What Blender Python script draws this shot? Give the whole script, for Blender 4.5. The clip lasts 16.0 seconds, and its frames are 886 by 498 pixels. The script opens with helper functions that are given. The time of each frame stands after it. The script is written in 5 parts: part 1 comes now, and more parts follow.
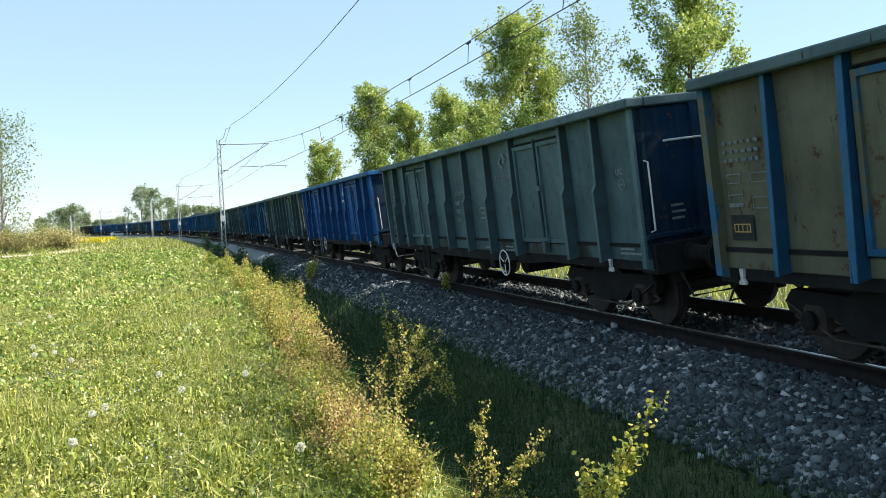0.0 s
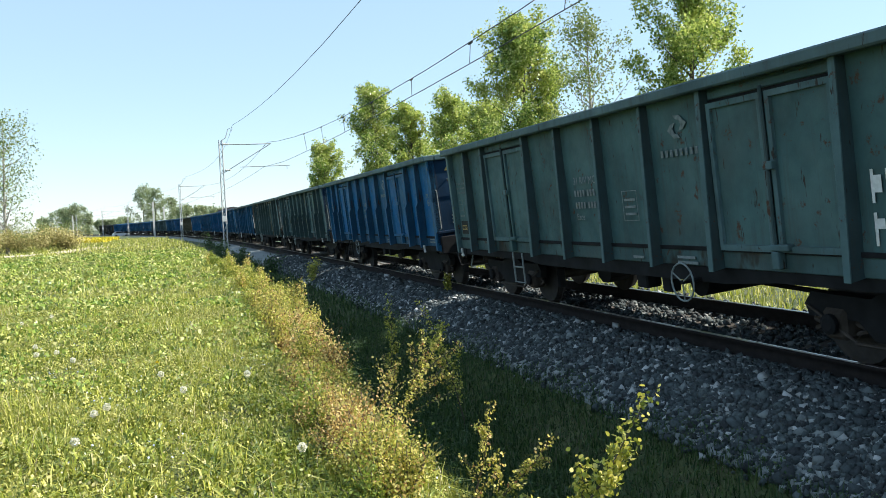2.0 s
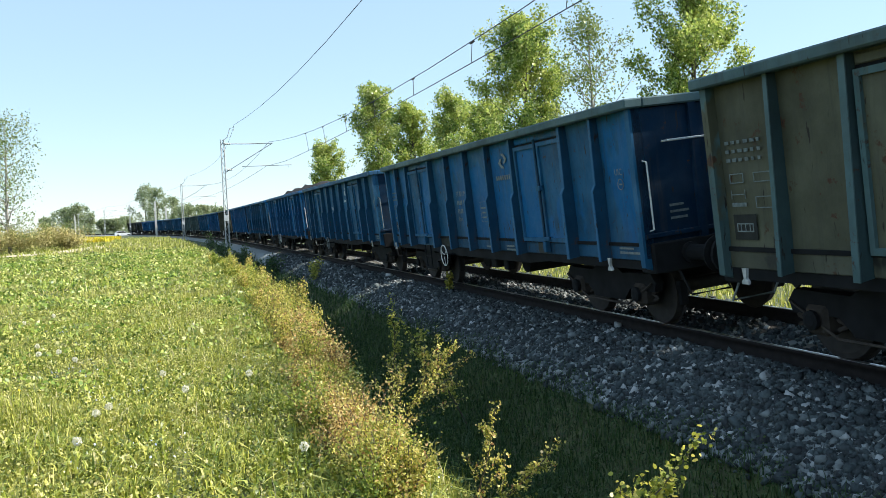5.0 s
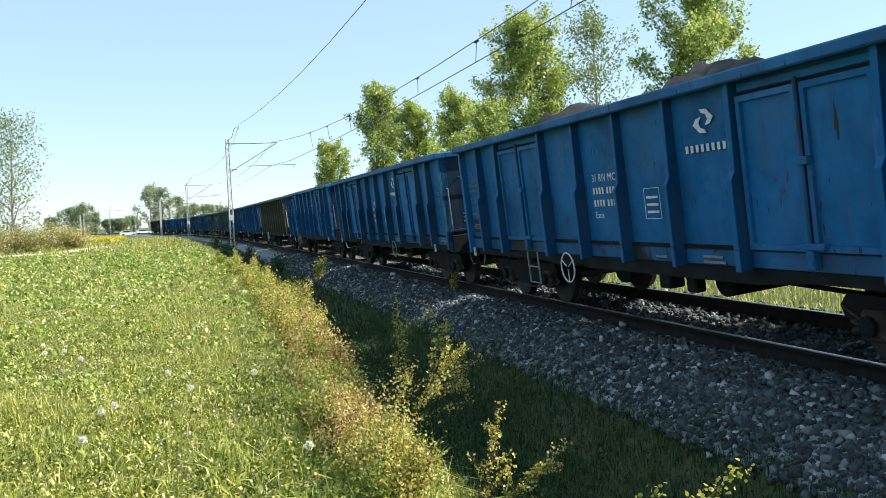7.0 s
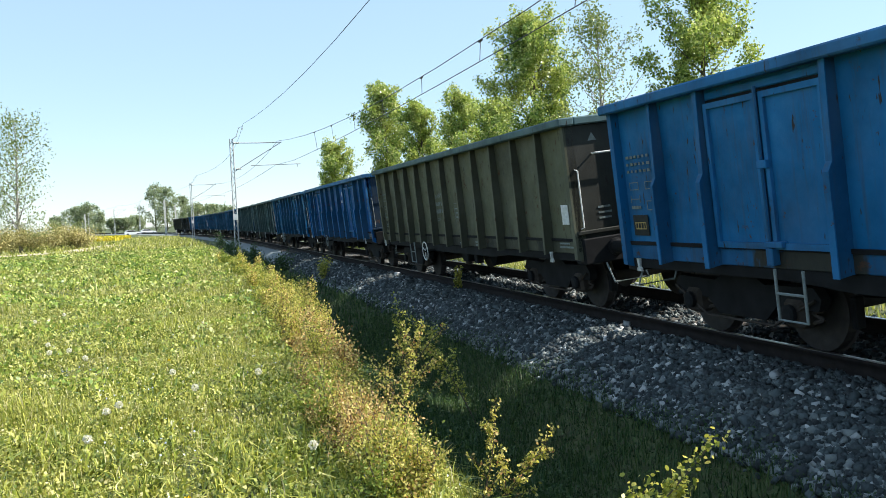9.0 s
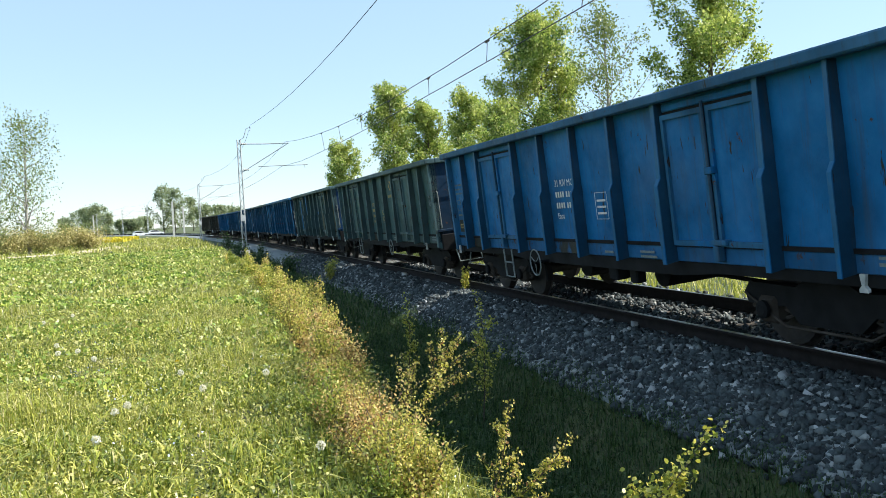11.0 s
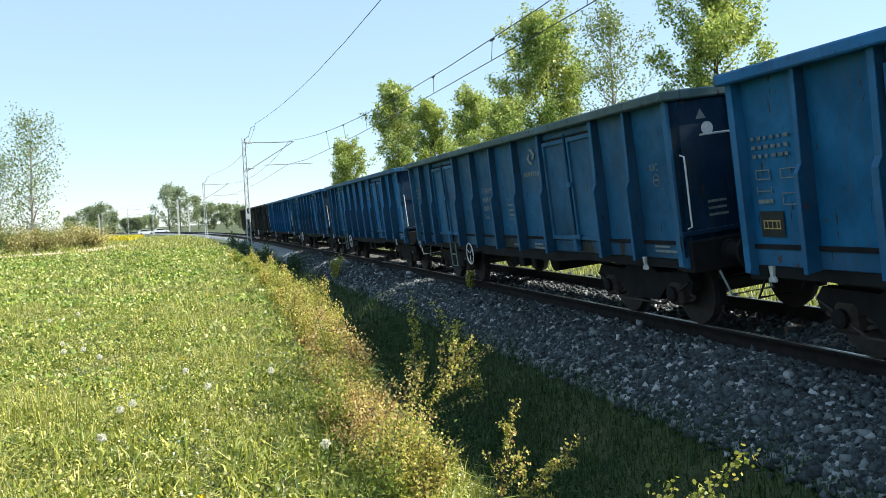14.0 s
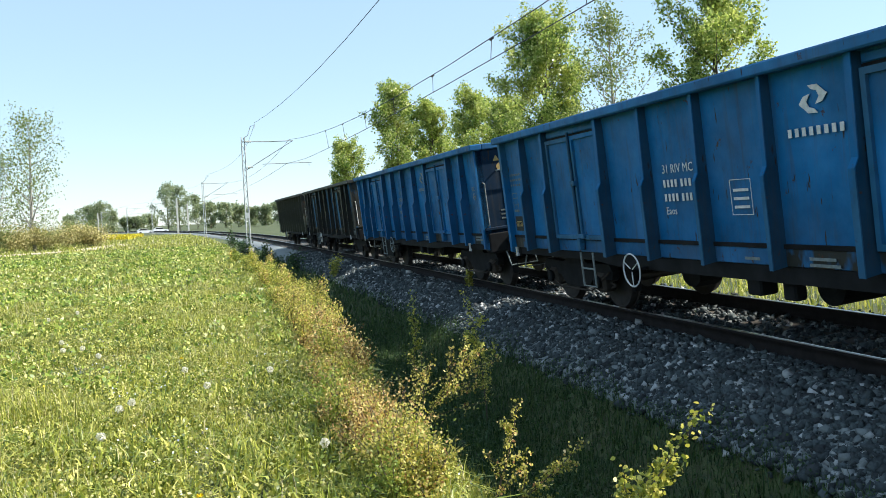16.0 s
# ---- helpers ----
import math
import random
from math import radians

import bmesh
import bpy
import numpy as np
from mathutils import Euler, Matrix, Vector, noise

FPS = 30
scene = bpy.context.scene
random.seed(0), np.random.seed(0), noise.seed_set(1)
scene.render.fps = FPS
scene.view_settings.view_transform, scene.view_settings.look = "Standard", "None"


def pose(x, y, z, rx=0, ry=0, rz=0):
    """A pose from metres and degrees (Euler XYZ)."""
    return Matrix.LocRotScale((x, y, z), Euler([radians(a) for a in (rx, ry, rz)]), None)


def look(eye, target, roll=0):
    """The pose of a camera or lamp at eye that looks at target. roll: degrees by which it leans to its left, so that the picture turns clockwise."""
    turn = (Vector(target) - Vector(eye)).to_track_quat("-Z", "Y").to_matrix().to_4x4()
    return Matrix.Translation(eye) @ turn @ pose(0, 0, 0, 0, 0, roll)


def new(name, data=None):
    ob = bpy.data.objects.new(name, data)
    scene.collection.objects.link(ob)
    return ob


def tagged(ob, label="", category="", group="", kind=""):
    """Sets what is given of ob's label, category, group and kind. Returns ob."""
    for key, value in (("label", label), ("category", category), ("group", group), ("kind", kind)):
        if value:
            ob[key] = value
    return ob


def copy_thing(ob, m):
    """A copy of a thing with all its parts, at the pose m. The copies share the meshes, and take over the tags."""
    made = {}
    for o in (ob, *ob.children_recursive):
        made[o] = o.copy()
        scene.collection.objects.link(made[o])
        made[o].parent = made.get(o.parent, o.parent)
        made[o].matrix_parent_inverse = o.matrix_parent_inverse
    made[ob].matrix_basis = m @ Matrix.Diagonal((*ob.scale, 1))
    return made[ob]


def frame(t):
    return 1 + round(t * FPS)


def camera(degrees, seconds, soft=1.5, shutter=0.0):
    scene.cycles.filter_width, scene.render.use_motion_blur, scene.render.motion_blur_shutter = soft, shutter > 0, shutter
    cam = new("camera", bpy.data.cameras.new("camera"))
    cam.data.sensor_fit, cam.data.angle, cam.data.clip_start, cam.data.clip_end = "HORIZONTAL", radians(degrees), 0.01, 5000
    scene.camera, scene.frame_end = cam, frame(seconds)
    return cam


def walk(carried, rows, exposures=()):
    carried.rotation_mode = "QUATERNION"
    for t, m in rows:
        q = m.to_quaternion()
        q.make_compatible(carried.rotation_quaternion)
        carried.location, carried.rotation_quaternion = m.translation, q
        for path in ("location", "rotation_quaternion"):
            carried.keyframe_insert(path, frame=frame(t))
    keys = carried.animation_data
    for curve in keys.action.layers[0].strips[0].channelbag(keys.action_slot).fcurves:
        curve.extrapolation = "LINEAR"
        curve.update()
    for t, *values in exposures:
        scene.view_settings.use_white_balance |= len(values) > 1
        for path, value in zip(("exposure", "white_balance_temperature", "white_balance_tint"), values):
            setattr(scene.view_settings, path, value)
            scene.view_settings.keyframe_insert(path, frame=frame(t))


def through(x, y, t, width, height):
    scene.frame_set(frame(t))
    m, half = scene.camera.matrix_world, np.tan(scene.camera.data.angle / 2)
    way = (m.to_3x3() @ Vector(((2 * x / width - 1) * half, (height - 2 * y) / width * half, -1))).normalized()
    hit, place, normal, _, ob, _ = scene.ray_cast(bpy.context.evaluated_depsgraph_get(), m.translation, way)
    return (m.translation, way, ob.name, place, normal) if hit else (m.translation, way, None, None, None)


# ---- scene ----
# -- camera: handheld, standing in the meadow beside the line, panning a little to the left --
EYE = Vector((0.0, 0.0, 1.55))
cam = camera(54.68, 16.0, soft=0.9, shutter=0.0)
AIM = [(0.0, 17.31, -2.32, -2.6), (1.0, 17.27, -2.33, -2.6), (2.0, 17.2, -2.3, -2.58), (3.0, 17.19, -2.31, -2.58), (3.5, 17.1, -2.32, -2.6),
       (4.0, 17.09, -2.33, -2.61), (6.5, 16.93, -2.36, -2.63), (7.0, 16.77, -2.37, -2.66), (7.5, 16.62, -2.39, -2.69), (8.0, 16.56, -2.41, -2.68),
       (8.5, 16.51, -2.42, -2.67), (9.0, 16.5, -2.4, -2.69), (11.5, 15.94, -2.34, -2.8), (12.0, 15.92, -2.36, -2.79), (12.5, 15.9, -2.36, -2.78),
       (13.0, 15.72, -2.38, -2.79), (13.5, 15.7, -2.41, -2.78), (14.0, 15.7, -2.42, -2.77), (14.5, 15.71, -2.43, -2.78), (15.0, 15.72, -2.46, -2.78),
       (15.5, 15.74, -2.48, -2.77), (16.0, 15.75, -2.48, -2.75)]


def aimed(yaw, pitch, roll):
    a, b = radians(yaw), radians(pitch)
    way = Vector((math.sin(a) * math.cos(b), math.cos(a) * math.cos(b), math.sin(b)))
    return look(EYE, EYE + way * 10, roll)


walk(cam, [(t, aimed(a, b, c)) for t, a, b, c in AIM])

# -- light: spring afternoon, sun beyond the train --
SUN_ELEV, SUN_AZ = radians(42.5), radians(101)          # azimuth clockwise from +y
sun_way = Vector((math.sin(SUN_AZ) * math.cos(SUN_ELEV), math.cos(SUN_AZ) * math.cos(SUN_ELEV), math.sin(SUN_ELEV)))
sun = new("sun", bpy.data.lights.new("sun", "SUN"))
sun.data.energy, sun.data.angle, sun.data.color = 5.0, radians(0.55), (1.0, 0.95, 0.86)
sun.matrix_world = look(sun_way * 60, (0, 0, 0))
world = bpy.data.worlds.new("sky")
scene.world = world
world.use_nodes = True
wn = world.node_tree.nodes
sky = wn.new("ShaderNodeTexSky")
sky.sky_type, sky.sun_disc, sky.sun_elevation, sky.sun_rotation = "NISHITA", False, SUN_ELEV, SUN_AZ
sky.air_density, sky.dust_density, sky.ozone_density = 1.0, 0.05, 2.5
wn["Background"].inputs["Strength"].default_value = 0.119
tint = wn.new("ShaderNodeMix")
tint.data_type = "RGBA"                                # light haze evens the clear sky out
tint.inputs[0].default_value, tint.inputs[7].default_value = 0.6, (2.55, 3.6, 4.55, 1)
world.node_tree.links.new(sky.outputs[0], tint.inputs[6])
world.node_tree.links.new(tint.outputs[2], wn["Background"].inputs["Color"])
scene.view_settings.exposure = 0.95

# -- the line of the track --
# straight beside the camera, easing into a left-hand curve; s runs along it, away from the camera
CENTRE_X, CANT = 7.014, 5.28


def bend(s):
    if s < 0:
        return 0.0
    return 1e-3 * (0.2412 + (0.9629 - 0.2412) * min(max((s - 45.1) / 56.17, 0), 1))


STEP = 1.0
S_GRID = np.arange(-120, 700, STEP)
TH = np.cumsum([bend(s) if s < 420 else 0.0 for s in S_GRID]) * STEP
TH -= np.interp(0, S_GRID, TH)
TX = -np.cumsum(np.sin(TH)) * STEP
TY = np.cumsum(np.cos(TH)) * STEP
TX += CENTRE_X - np.interp(0, S_GRID, TX)
TY -= np.interp(0, S_GRID, TY)


def on_track(s, lat=0.0, z=0.0, canted=True):
    """Place at s along the track, lat metres to its right, z over the rail heads' plane."""
    x, y, th = np.interp(s, S_GRID, TX), np.interp(s, S_GRID, TY), np.interp(s, S_GRID, TH)
    c = radians(CANT) if canted else 0.0
    l, zz = lat * np.cos(c) - z * np.sin(c), z * np.cos(c) + lat * np.sin(c)
    return x + l * np.cos(th), y + l * np.sin(th), zz


def track_pose(s):
    x, y, th = np.interp(s, S_GRID, TX), np.interp(s, S_GRID, TY), np.interp(s, S_GRID, TH)
    return pose(x, y, 0, 0, -CANT, math.degrees(th))


def gone(t):
    """Metres that the train has run since the start."""
    return 16.627 * t + 0.03 * t * t


REAR = 21.84           # where the rear of the wagon number 0 stands at the start
PITCH, BOX = 14.04, 12.644
# couplings are not all equally tight: metres by which a wagon runs ahead of the even spacing
AHEAD = {3: 0.03, 4: 0.36, 5: 0.34, 6: 0.24, 7: 0.14, 8: 0.13, 9: 0.14, 10: 0.08, 11: 0.1, 16: 0.06, 17: 0.26, 18: 0.26, 19: 0.16, 20: 0.14, 21: 0.12, 22: 0.1}


# -- materials --
def material(name):
    m = bpy.data.materials.new(name)
    m.use_nodes = True
    nt = m.node_tree
    return m, nt, nt.nodes, nt.nodes["Principled BSDF"]


def node(nt, kind, **inputs):
    n = nt.nodes.new(kind)
    for key, value in inputs.items():
        n.inputs[key.replace("_", " ")].default_value = value
    return n


def noise_of(nt, scale, detail=4.0, rough=0.55, coords="Object", offset=0.0, stretch=(1, 1, 1)):
    tc = nt.nodes.new("ShaderNodeTexCoord")
    mp = nt.nodes.new("ShaderNodeMapping")
    mp.inputs["Location"].default_value = (offset, offset * 0.7, offset * 1.3)
    mp.inputs["Scale"].default_value = stretch
    n = node(nt, "ShaderNodeTexNoise", Scale=scale, Detail=detail, Roughness=rough)
    nt.links.new(tc.outputs[coords], mp.inputs[0])
    nt.links.new(mp.outputs[0], n.inputs["Vector"])
    return n.outputs[0]


def ramp(nt, fac, stops):
    r = nt.nodes.new("ShaderNodeValToRGB")
    while len(r.color_ramp.elements) < len(stops):
        r.color_ramp.elements.new(0.5)
    for e, (p, c) in zip(r.color_ramp.elements, stops):
        e.position, e.color = p, (*c, 1)
    nt.links.new(fac, r.inputs[0])
    return r.outputs[0]


def mix(nt, fac, a, b, kind="MIX"):
    n = nt.nodes.new("ShaderNodeMix")
    n.data_type, n.blend_type = "RGBA", kind
    for sock, v in ((n.inputs[0], fac), (n.inputs[6], a), (n.inputs[7], b)):
        if isinstance(v, (int, float)):
            sock.default_value = v
        elif isinstance(v, tuple):
            sock.default_value = (*v, 1)
        else:
            nt.links.new(v, sock)
    return n.outputs[2]


def step(nt, fac, lo, hi):
    n = nt.nodes.new("ShaderNodeMapRange")
    n.inputs[1].default_value, n.inputs[2].default_value = lo, hi
    nt.links.new(fac, n.inputs[0])
    return n.outputs[0]


def bump(nt, bsdf, height, strength, distance):
    b = node(nt, "ShaderNodeBump", Strength=strength, Distance=distance)
    nt.links.new(height, b.inputs["Height"])
    nt.links.new(b.outputs[0], bsdf.inputs["Normal"])


def plain(name, colour, rough=0.6, metal=0.0, spread=0.25, scale=9.0):
    m, nt, n, b = material(name)
    f = noise_of(nt, scale)
    c = ramp(nt, f, [(0.25, tuple(x * (1 - spread) for x in colour)), (0.75, tuple(min(1, x * (1 + spread)) for x in colour))])
    nt.links.new(c, b.inputs["Base Color"])
    b.inputs["Roughness"].default_value, b.inputs["Metallic"].default_value = rough, metal
    b.inputs["Specular IOR Level"].default_value = 0.5 if metal else 0.12
    bump(nt, b, noise_of(nt, scale * 6), 0.2, 0.004)
    return m


def paint(name, colour, other=None, share=0.0, worn=0.35, seed=0.0, rough=0.5):
    """Old wagon paint: faded patches, another coat showing in large flakes, rust spots, dirt streaks running down."""
    m, nt, n, b = material(name)
    fade = noise_of(nt, 1.1, 5, 0.6, offset=seed)
    c = ramp(nt, fade, [(0.26, tuple(x * 0.55 for x in colour)), (0.5, colour), (0.74, tuple(x * 1.4 + 0.008 for x in colour))])
    if other:
        blot = noise_of(nt, 0.55, 6, 0.62, offset=seed * 1.7 + 3, stretch=(1, 1, 0.55))
        c = mix(nt, step(nt, blot, 0.53 - 0.25 * share, 0.56 - 0.25 * share), c, other)
    streak = noise_of(nt, 9.0, 5, 0.7, offset=seed + 9, stretch=(1, 1, 0.07))
    c = mix(nt, step(nt, streak, 0.52, 0.95), c, (0.05, 0.05, 0.045))
    rust = noise_of(nt, 4.5, 8, 0.72, offset=seed * 2.3)
    c = mix(nt, step(nt, rust, 0.665 - worn * 0.12, 0.72 - worn * 0.12), c, (0.075, 0.04, 0.025))
    scratch = noise_of(nt, 13.0, 3, 0.6, offset=seed * 1.1 + 4, stretch=(1, 1, 0.22))
    c = mix(nt, step(nt, scratch, 0.66, 0.7), c, (0.03, 0.026, 0.022))
    dust = noise_of(nt, 0.8, 3, 0.5, offset=seed + 21)
    c = mix(nt, step(nt, dust, 0.5, 1.6), c, (0.11, 0.11, 0.1))
    nt.links.new(c, b.inputs["Base Color"])
    r = ramp(nt, rust, [(0.3, (rough - 0.08,) * 3), (0.75, (0.85,) * 3)])
    nt.links.new(r, b.inputs["Roughness"])
    b.inputs["Specular IOR Level"].default_value = 0.14
    dents = noise_of(nt, 0.9, 3, 0.5, offset=seed + 5)
    bump(nt, b, mix(nt, 0.15, dents, noise_of(nt, 40)), 0.35, 0.03)
    return m


def leafy(name, stops, rough=0.55, through=0.35, patch=None, patch_scale=0.5):
    """Leaves and blades: each one its own tint, some light passing through."""
    m, nt, n, b = material(name)
    g = n.new("ShaderNodeNewGeometry")
    c = ramp(nt, g.outputs["Random Per Island"], stops)
    if patch:
        f = noise_of(nt, patch_scale, 4, 0.6)
        c = mix(nt, step(nt, f, 0.46, 0.66), c, mix(nt, 0.65, c, patch))
    nt.links.new(c, b.inputs["Base Color"])
    b.inputs["Roughness"].default_value = rough
    t = n.new("ShaderNodeBsdfTranslucent")
    nt.links.new(mix(nt, 0.5, c, mix(nt, 1.0, c, (1.0, 1.0, 0.65), "MULTIPLY")), t.inputs[0])
    ms = n.new("ShaderNodeMixShader")
    ms.inputs[0].default_value = through
    nt.links.new(b.outputs[0], ms.inputs[1])
    nt.links.new(t.outputs[0], ms.inputs[2])
    nt.links.new(ms.outputs[0], n["Material Output"].inputs[0])
    return m


def ground_material():
    m, nt, n, b = material("meadow_soil")
    f1, f2 = noise_of(nt, 0.35, 6, 0.65), noise_of(nt, 7.0, 6, 0.7)
    c = ramp(nt, f1, [(0.3, (0.034, 0.058, 0.016)), (0.5, (0.06, 0.085, 0.024)), (0.68, (0.11, 0.118, 0.045))])
    c = mix(nt, step(nt, f2, 0.45, 0.75), c, (0.045, 0.038, 0.022))
    nt.links.new(c, b.inputs["Base Color"])
    b.inputs["Roughness"].default_value = 0.95
    bump(nt, b, f2, 0.8, 0.05)
    return m


def stone_material():
    m, nt, n, b = material("ballast_stone")
    g = n.new("ShaderNodeNewGeometry")
    c = ramp(nt, g.outputs["Random Per Island"], [(0.0, (0.008, 0.011, 0.014)), (0.45, (0.03, 0.046, 0.05)), (0.8, (0.08, 0.106, 0.11)), (0.93, (0.24, 0.265, 0.26)), (1.0, (0.6, 0.6, 0.59))])
    c = mix(nt, step(nt, noise_of(nt, 1.2, 4), 0.5, 0.8), c, mix(nt, 0.12, c, (0.11, 0.095, 0.08)))
    c = mix(nt, 0.2, c, ramp(nt, noise_of(nt, 60, 3), [(0.3, (0.03, 0.033, 0.034)), (0.7, (0.145, 0.152, 0.154))]))
    nt.links.new(c, b.inputs["Base Color"])
    b.inputs["Roughness"].default_value = 0.85
    bump(nt, b, noise_of(nt, 90, 4), 0.4, 0.01)
    return m


SOIL, STONE = ground_material(), stone_material()
GRASS = leafy("meadow_grass", [(0.0, (0.11, 0.15, 0.025)), (0.35, (0.3, 0.34, 0.05)), (0.7, (0.5, 0.5, 0.09)), (0.9, (0.66, 0.6, 0.22)), (1.0, (0.82, 0.74, 0.52))],
              patch=(0.42, 0.4, 0.14), patch_scale=0.8)
WEED = leafy("weed_leaf", [(0.0, (0.09, 0.14, 0.025)), (0.5, (0.27, 0.32, 0.045)), (0.85, (0.5, 0.49, 0.1)), (1.0, (0.74, 0.68, 0.24))], rough=0.4, through=0.25)
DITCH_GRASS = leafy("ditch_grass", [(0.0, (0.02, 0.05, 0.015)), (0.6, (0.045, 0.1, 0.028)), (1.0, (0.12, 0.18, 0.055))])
SHRUB = leafy("shrub_leaf", [(0.0, (0.1, 0.12, 0.03)), (0.3, (0.34, 0.35, 0.06)), (0.6, (0.68, 0.62, 0.14)), (0.85, (0.85, 0.72, 0.28)), (1.0, (0.46, 0.2, 0.09))], patch=(0.6, 0.34, 0.12), patch_scale=0.7, through=0.45)
RUSTY_SHRUB = leafy("rusty_shrub_leaf", [(0.0, (0.1, 0.06, 0.025)), (0.3, (0.38, 0.24, 0.08)), (0.6, (0.66, 0.44, 0.16)), (0.85, (0.84, 0.66, 0.3)), (1.0, (0.5, 0.48, 0.12))], through=0.42)
CLOVER = leafy("clover_leaf", [(0.0, (0.08, 0.13, 0.025)), (0.4, (0.25, 0.3, 0.05)), (0.75, (0.47, 0.47, 0.1)), (0.93, (0.66, 0.6, 0.2)), (1.0, (0.84, 0.76, 0.45))], rough=0.5, through=0.35, patch=(0.4, 0.36, 0.14), patch_scale=0.6)
HERB = leafy("meadow_herb_leaf", [(0.0, (0.07, 0.14, 0.025)), (0.45, (0.22, 0.33, 0.045)), (0.8, (0.44, 0.5, 0.09)), (1.0, (0.72, 0.68, 0.3))], rough=0.45, through=0.3, patch=(0.46, 0.42, 0.16), patch_scale=0.3)
PETAL = plain("pale_petal", (0.5, 0.55, 0.72), 0.7)
STRAW = plain("dry_straw", (0.62, 0.55, 0.36), 0.8)
GREEN_SHRUB = leafy("green_shrub_leaf", [(0.0, (0.13, 0.2, 0.03)), (0.6, (0.28, 0.35, 0.06)), (1.0, (0.5, 0.46, 0.1))], through=0.5)
SAPLING = leafy("sapling_leaf", [(0.0, (0.14, 0.18, 0.03)), (0.35, (0.34, 0.37, 0.06)), (0.75, (0.58, 0.53, 0.1)), (1.0, (0.76, 0.66, 0.2))], rough=0.4, through=0.38)
TREE_LEAF = leafy("poplar_leaf", [(0.0, (0.08, 0.14, 0.04)), (0.35, (0.2, 0.31, 0.07)), (0.65, (0.42, 0.52, 0.13)), (0.88, (0.64, 0.66, 0.22)), (1.0, (0.8, 0.78, 0.45))], rough=0.26, through=0.5, patch=(0.52, 0.54, 0.13), patch_scale=0.4)
PALE_LEAF = leafy("birch_leaf", [(0.0, (0.14, 0.2, 0.06)), (0.6, (0.22, 0.28, 0.09)), (1.0, (0.34, 0.37, 0.15))], rough=0.4, through=0.45)
# leaf of the horizon trees, paled and greyed in colour for distance haze
FAR_LEAF = leafy("hazed_far_leaf", [(0.0, (0.17, 0.23, 0.13)), (0.6, (0.29, 0.34, 0.19)), (1.0, (0.42, 0.45, 0.27))], through=0.5)
DRY = leafy("dry_shrub_leaf", [(0.0, (0.22, 0.18, 0.07)), (0.5, (0.42, 0.39, 0.13)), (1.0, (0.62, 0.52, 0.25))], through=0.2)
RAPE = leafy("rape_flower", [(0.0, (0.55, 0.45, 0.02)), (0.7, (0.75, 0.6, 0.03)), (1.0, (0.3, 0.35, 0.05))], through=0.2)
BARK, PALE_BARK = plain("bark", (0.12, 0.1, 0.08), 0.9), plain("pale_bark", (0.32, 0.3, 0.27), 0.85)
FLUFF, YELLOW = leafy("seed_head", [(0.0, (0.75, 0.72, 0.66)), (1.0, (0.9, 0.88, 0.82))], through=0.5), plain("yellow_petal", (0.75, 0.55, 0.02), 0.6)
UNDER = plain("underframe_grime", (0.013, 0.0138, 0.015), 0.8, 0.0, 0.5, 3.0)
GRIME = plain("brown_grime", (0.05, 0.042, 0.036), 0.85, 0.0, 0.5, 5.0)
STEEL = plain("rail_steel", (0.42, 0.4, 0.38), 0.28, 1.0, 0.15)
RAIL_RUST = plain("rail_rust", (0.018, 0.015, 0.014), 0.85, 0.0, 0.4)
TREAD = plain("wheel_steel", (0.03, 0.026, 0.024), 0.7, 0.2, 0.4)
WOOD = plain("sleeper_concrete", (0.1, 0.09, 0.08), 0.9, 0.0, 0.3, 4.0)
WHITE = plain("white_marking", (0.62, 0.63, 0.62), 0.7, 0.0, 0.2, 20.0)
HOOK = plain("worn_white_paint", (0.4, 0.41, 0.4), 0.7, 0.0, 0.4, 14.0)
FADED = plain("faded_marking", (0.19, 0.22, 0.22), 0.8, 0.0, 0.3, 20.0)
FAINT = plain("faint_marking", (0.15, 0.18, 0.18), 0.8, 0.0, 0.4, 20.0)
OCHRE = plain("ochre_marking", (0.42, 0.3, 0.12), 0.8, 0.0, 0.3, 20.0)
BLACKISH = plain("dark_plate", (0.03, 0.032, 0.03), 0.7)
COAL = plain("coal", (0.035, 0.034, 0.034), 0.75, 0.0, 0.5, 14.0)
MAST_STEEL = plain("galvanised_mast", (0.42, 0.44, 0.45), 0.55, 0.35)
CONCRETE = plain("mast_concrete", (0.5, 0.49, 0.46), 0.85)
WIRE = plain("wire", (0.06, 0.055, 0.05), 0.5, 0.6)
SAND = plain("sandy_track", (0.46, 0.39, 0.28), 0.95, 0.0, 0.25, 2.0)


# -- mesh helpers --
def mesh_of(name, verts, faces, mats, smooth=False):
    me = bpy.data.meshes.new(name)
    me.from_pydata(verts, [], faces)
    for m in mats if isinstance(mats, (list, tuple)) else [mats]:
        me.materials.append(m)
    if smooth:
        me.polygons.foreach_set("use_smooth", np.ones(len(me.polygons), dtype=bool))
    me.update()
    return me


def mesh_np(name, verts, faces, mat, smooth=False):
    """From arrays: faces all of one size."""
    me = bpy.data.meshes.new(name)
    k = faces.shape[1]
    me.vertices.add(len(verts))
    me.vertices.foreach_set("co", np.asarray(verts, dtype=np.float32).ravel())
    me.loops.add(faces.size)
    me.loops.foreach_set("vertex_index", faces.astype(np.int32).ravel())
    me.polygons.add(len(faces))
    me.polygons.foreach_set("loop_start", np.arange(0, faces.size, k, dtype=np.int32))
    me.polygons.foreach_set("loop_total", np.full(len(faces), k, dtype=np.int32))
    if smooth:
        me.polygons.foreach_set("use_smooth", np.ones(len(faces), dtype=bool))
    me.materials.append(mat)
    me.update(calc_edges=True)
    return me


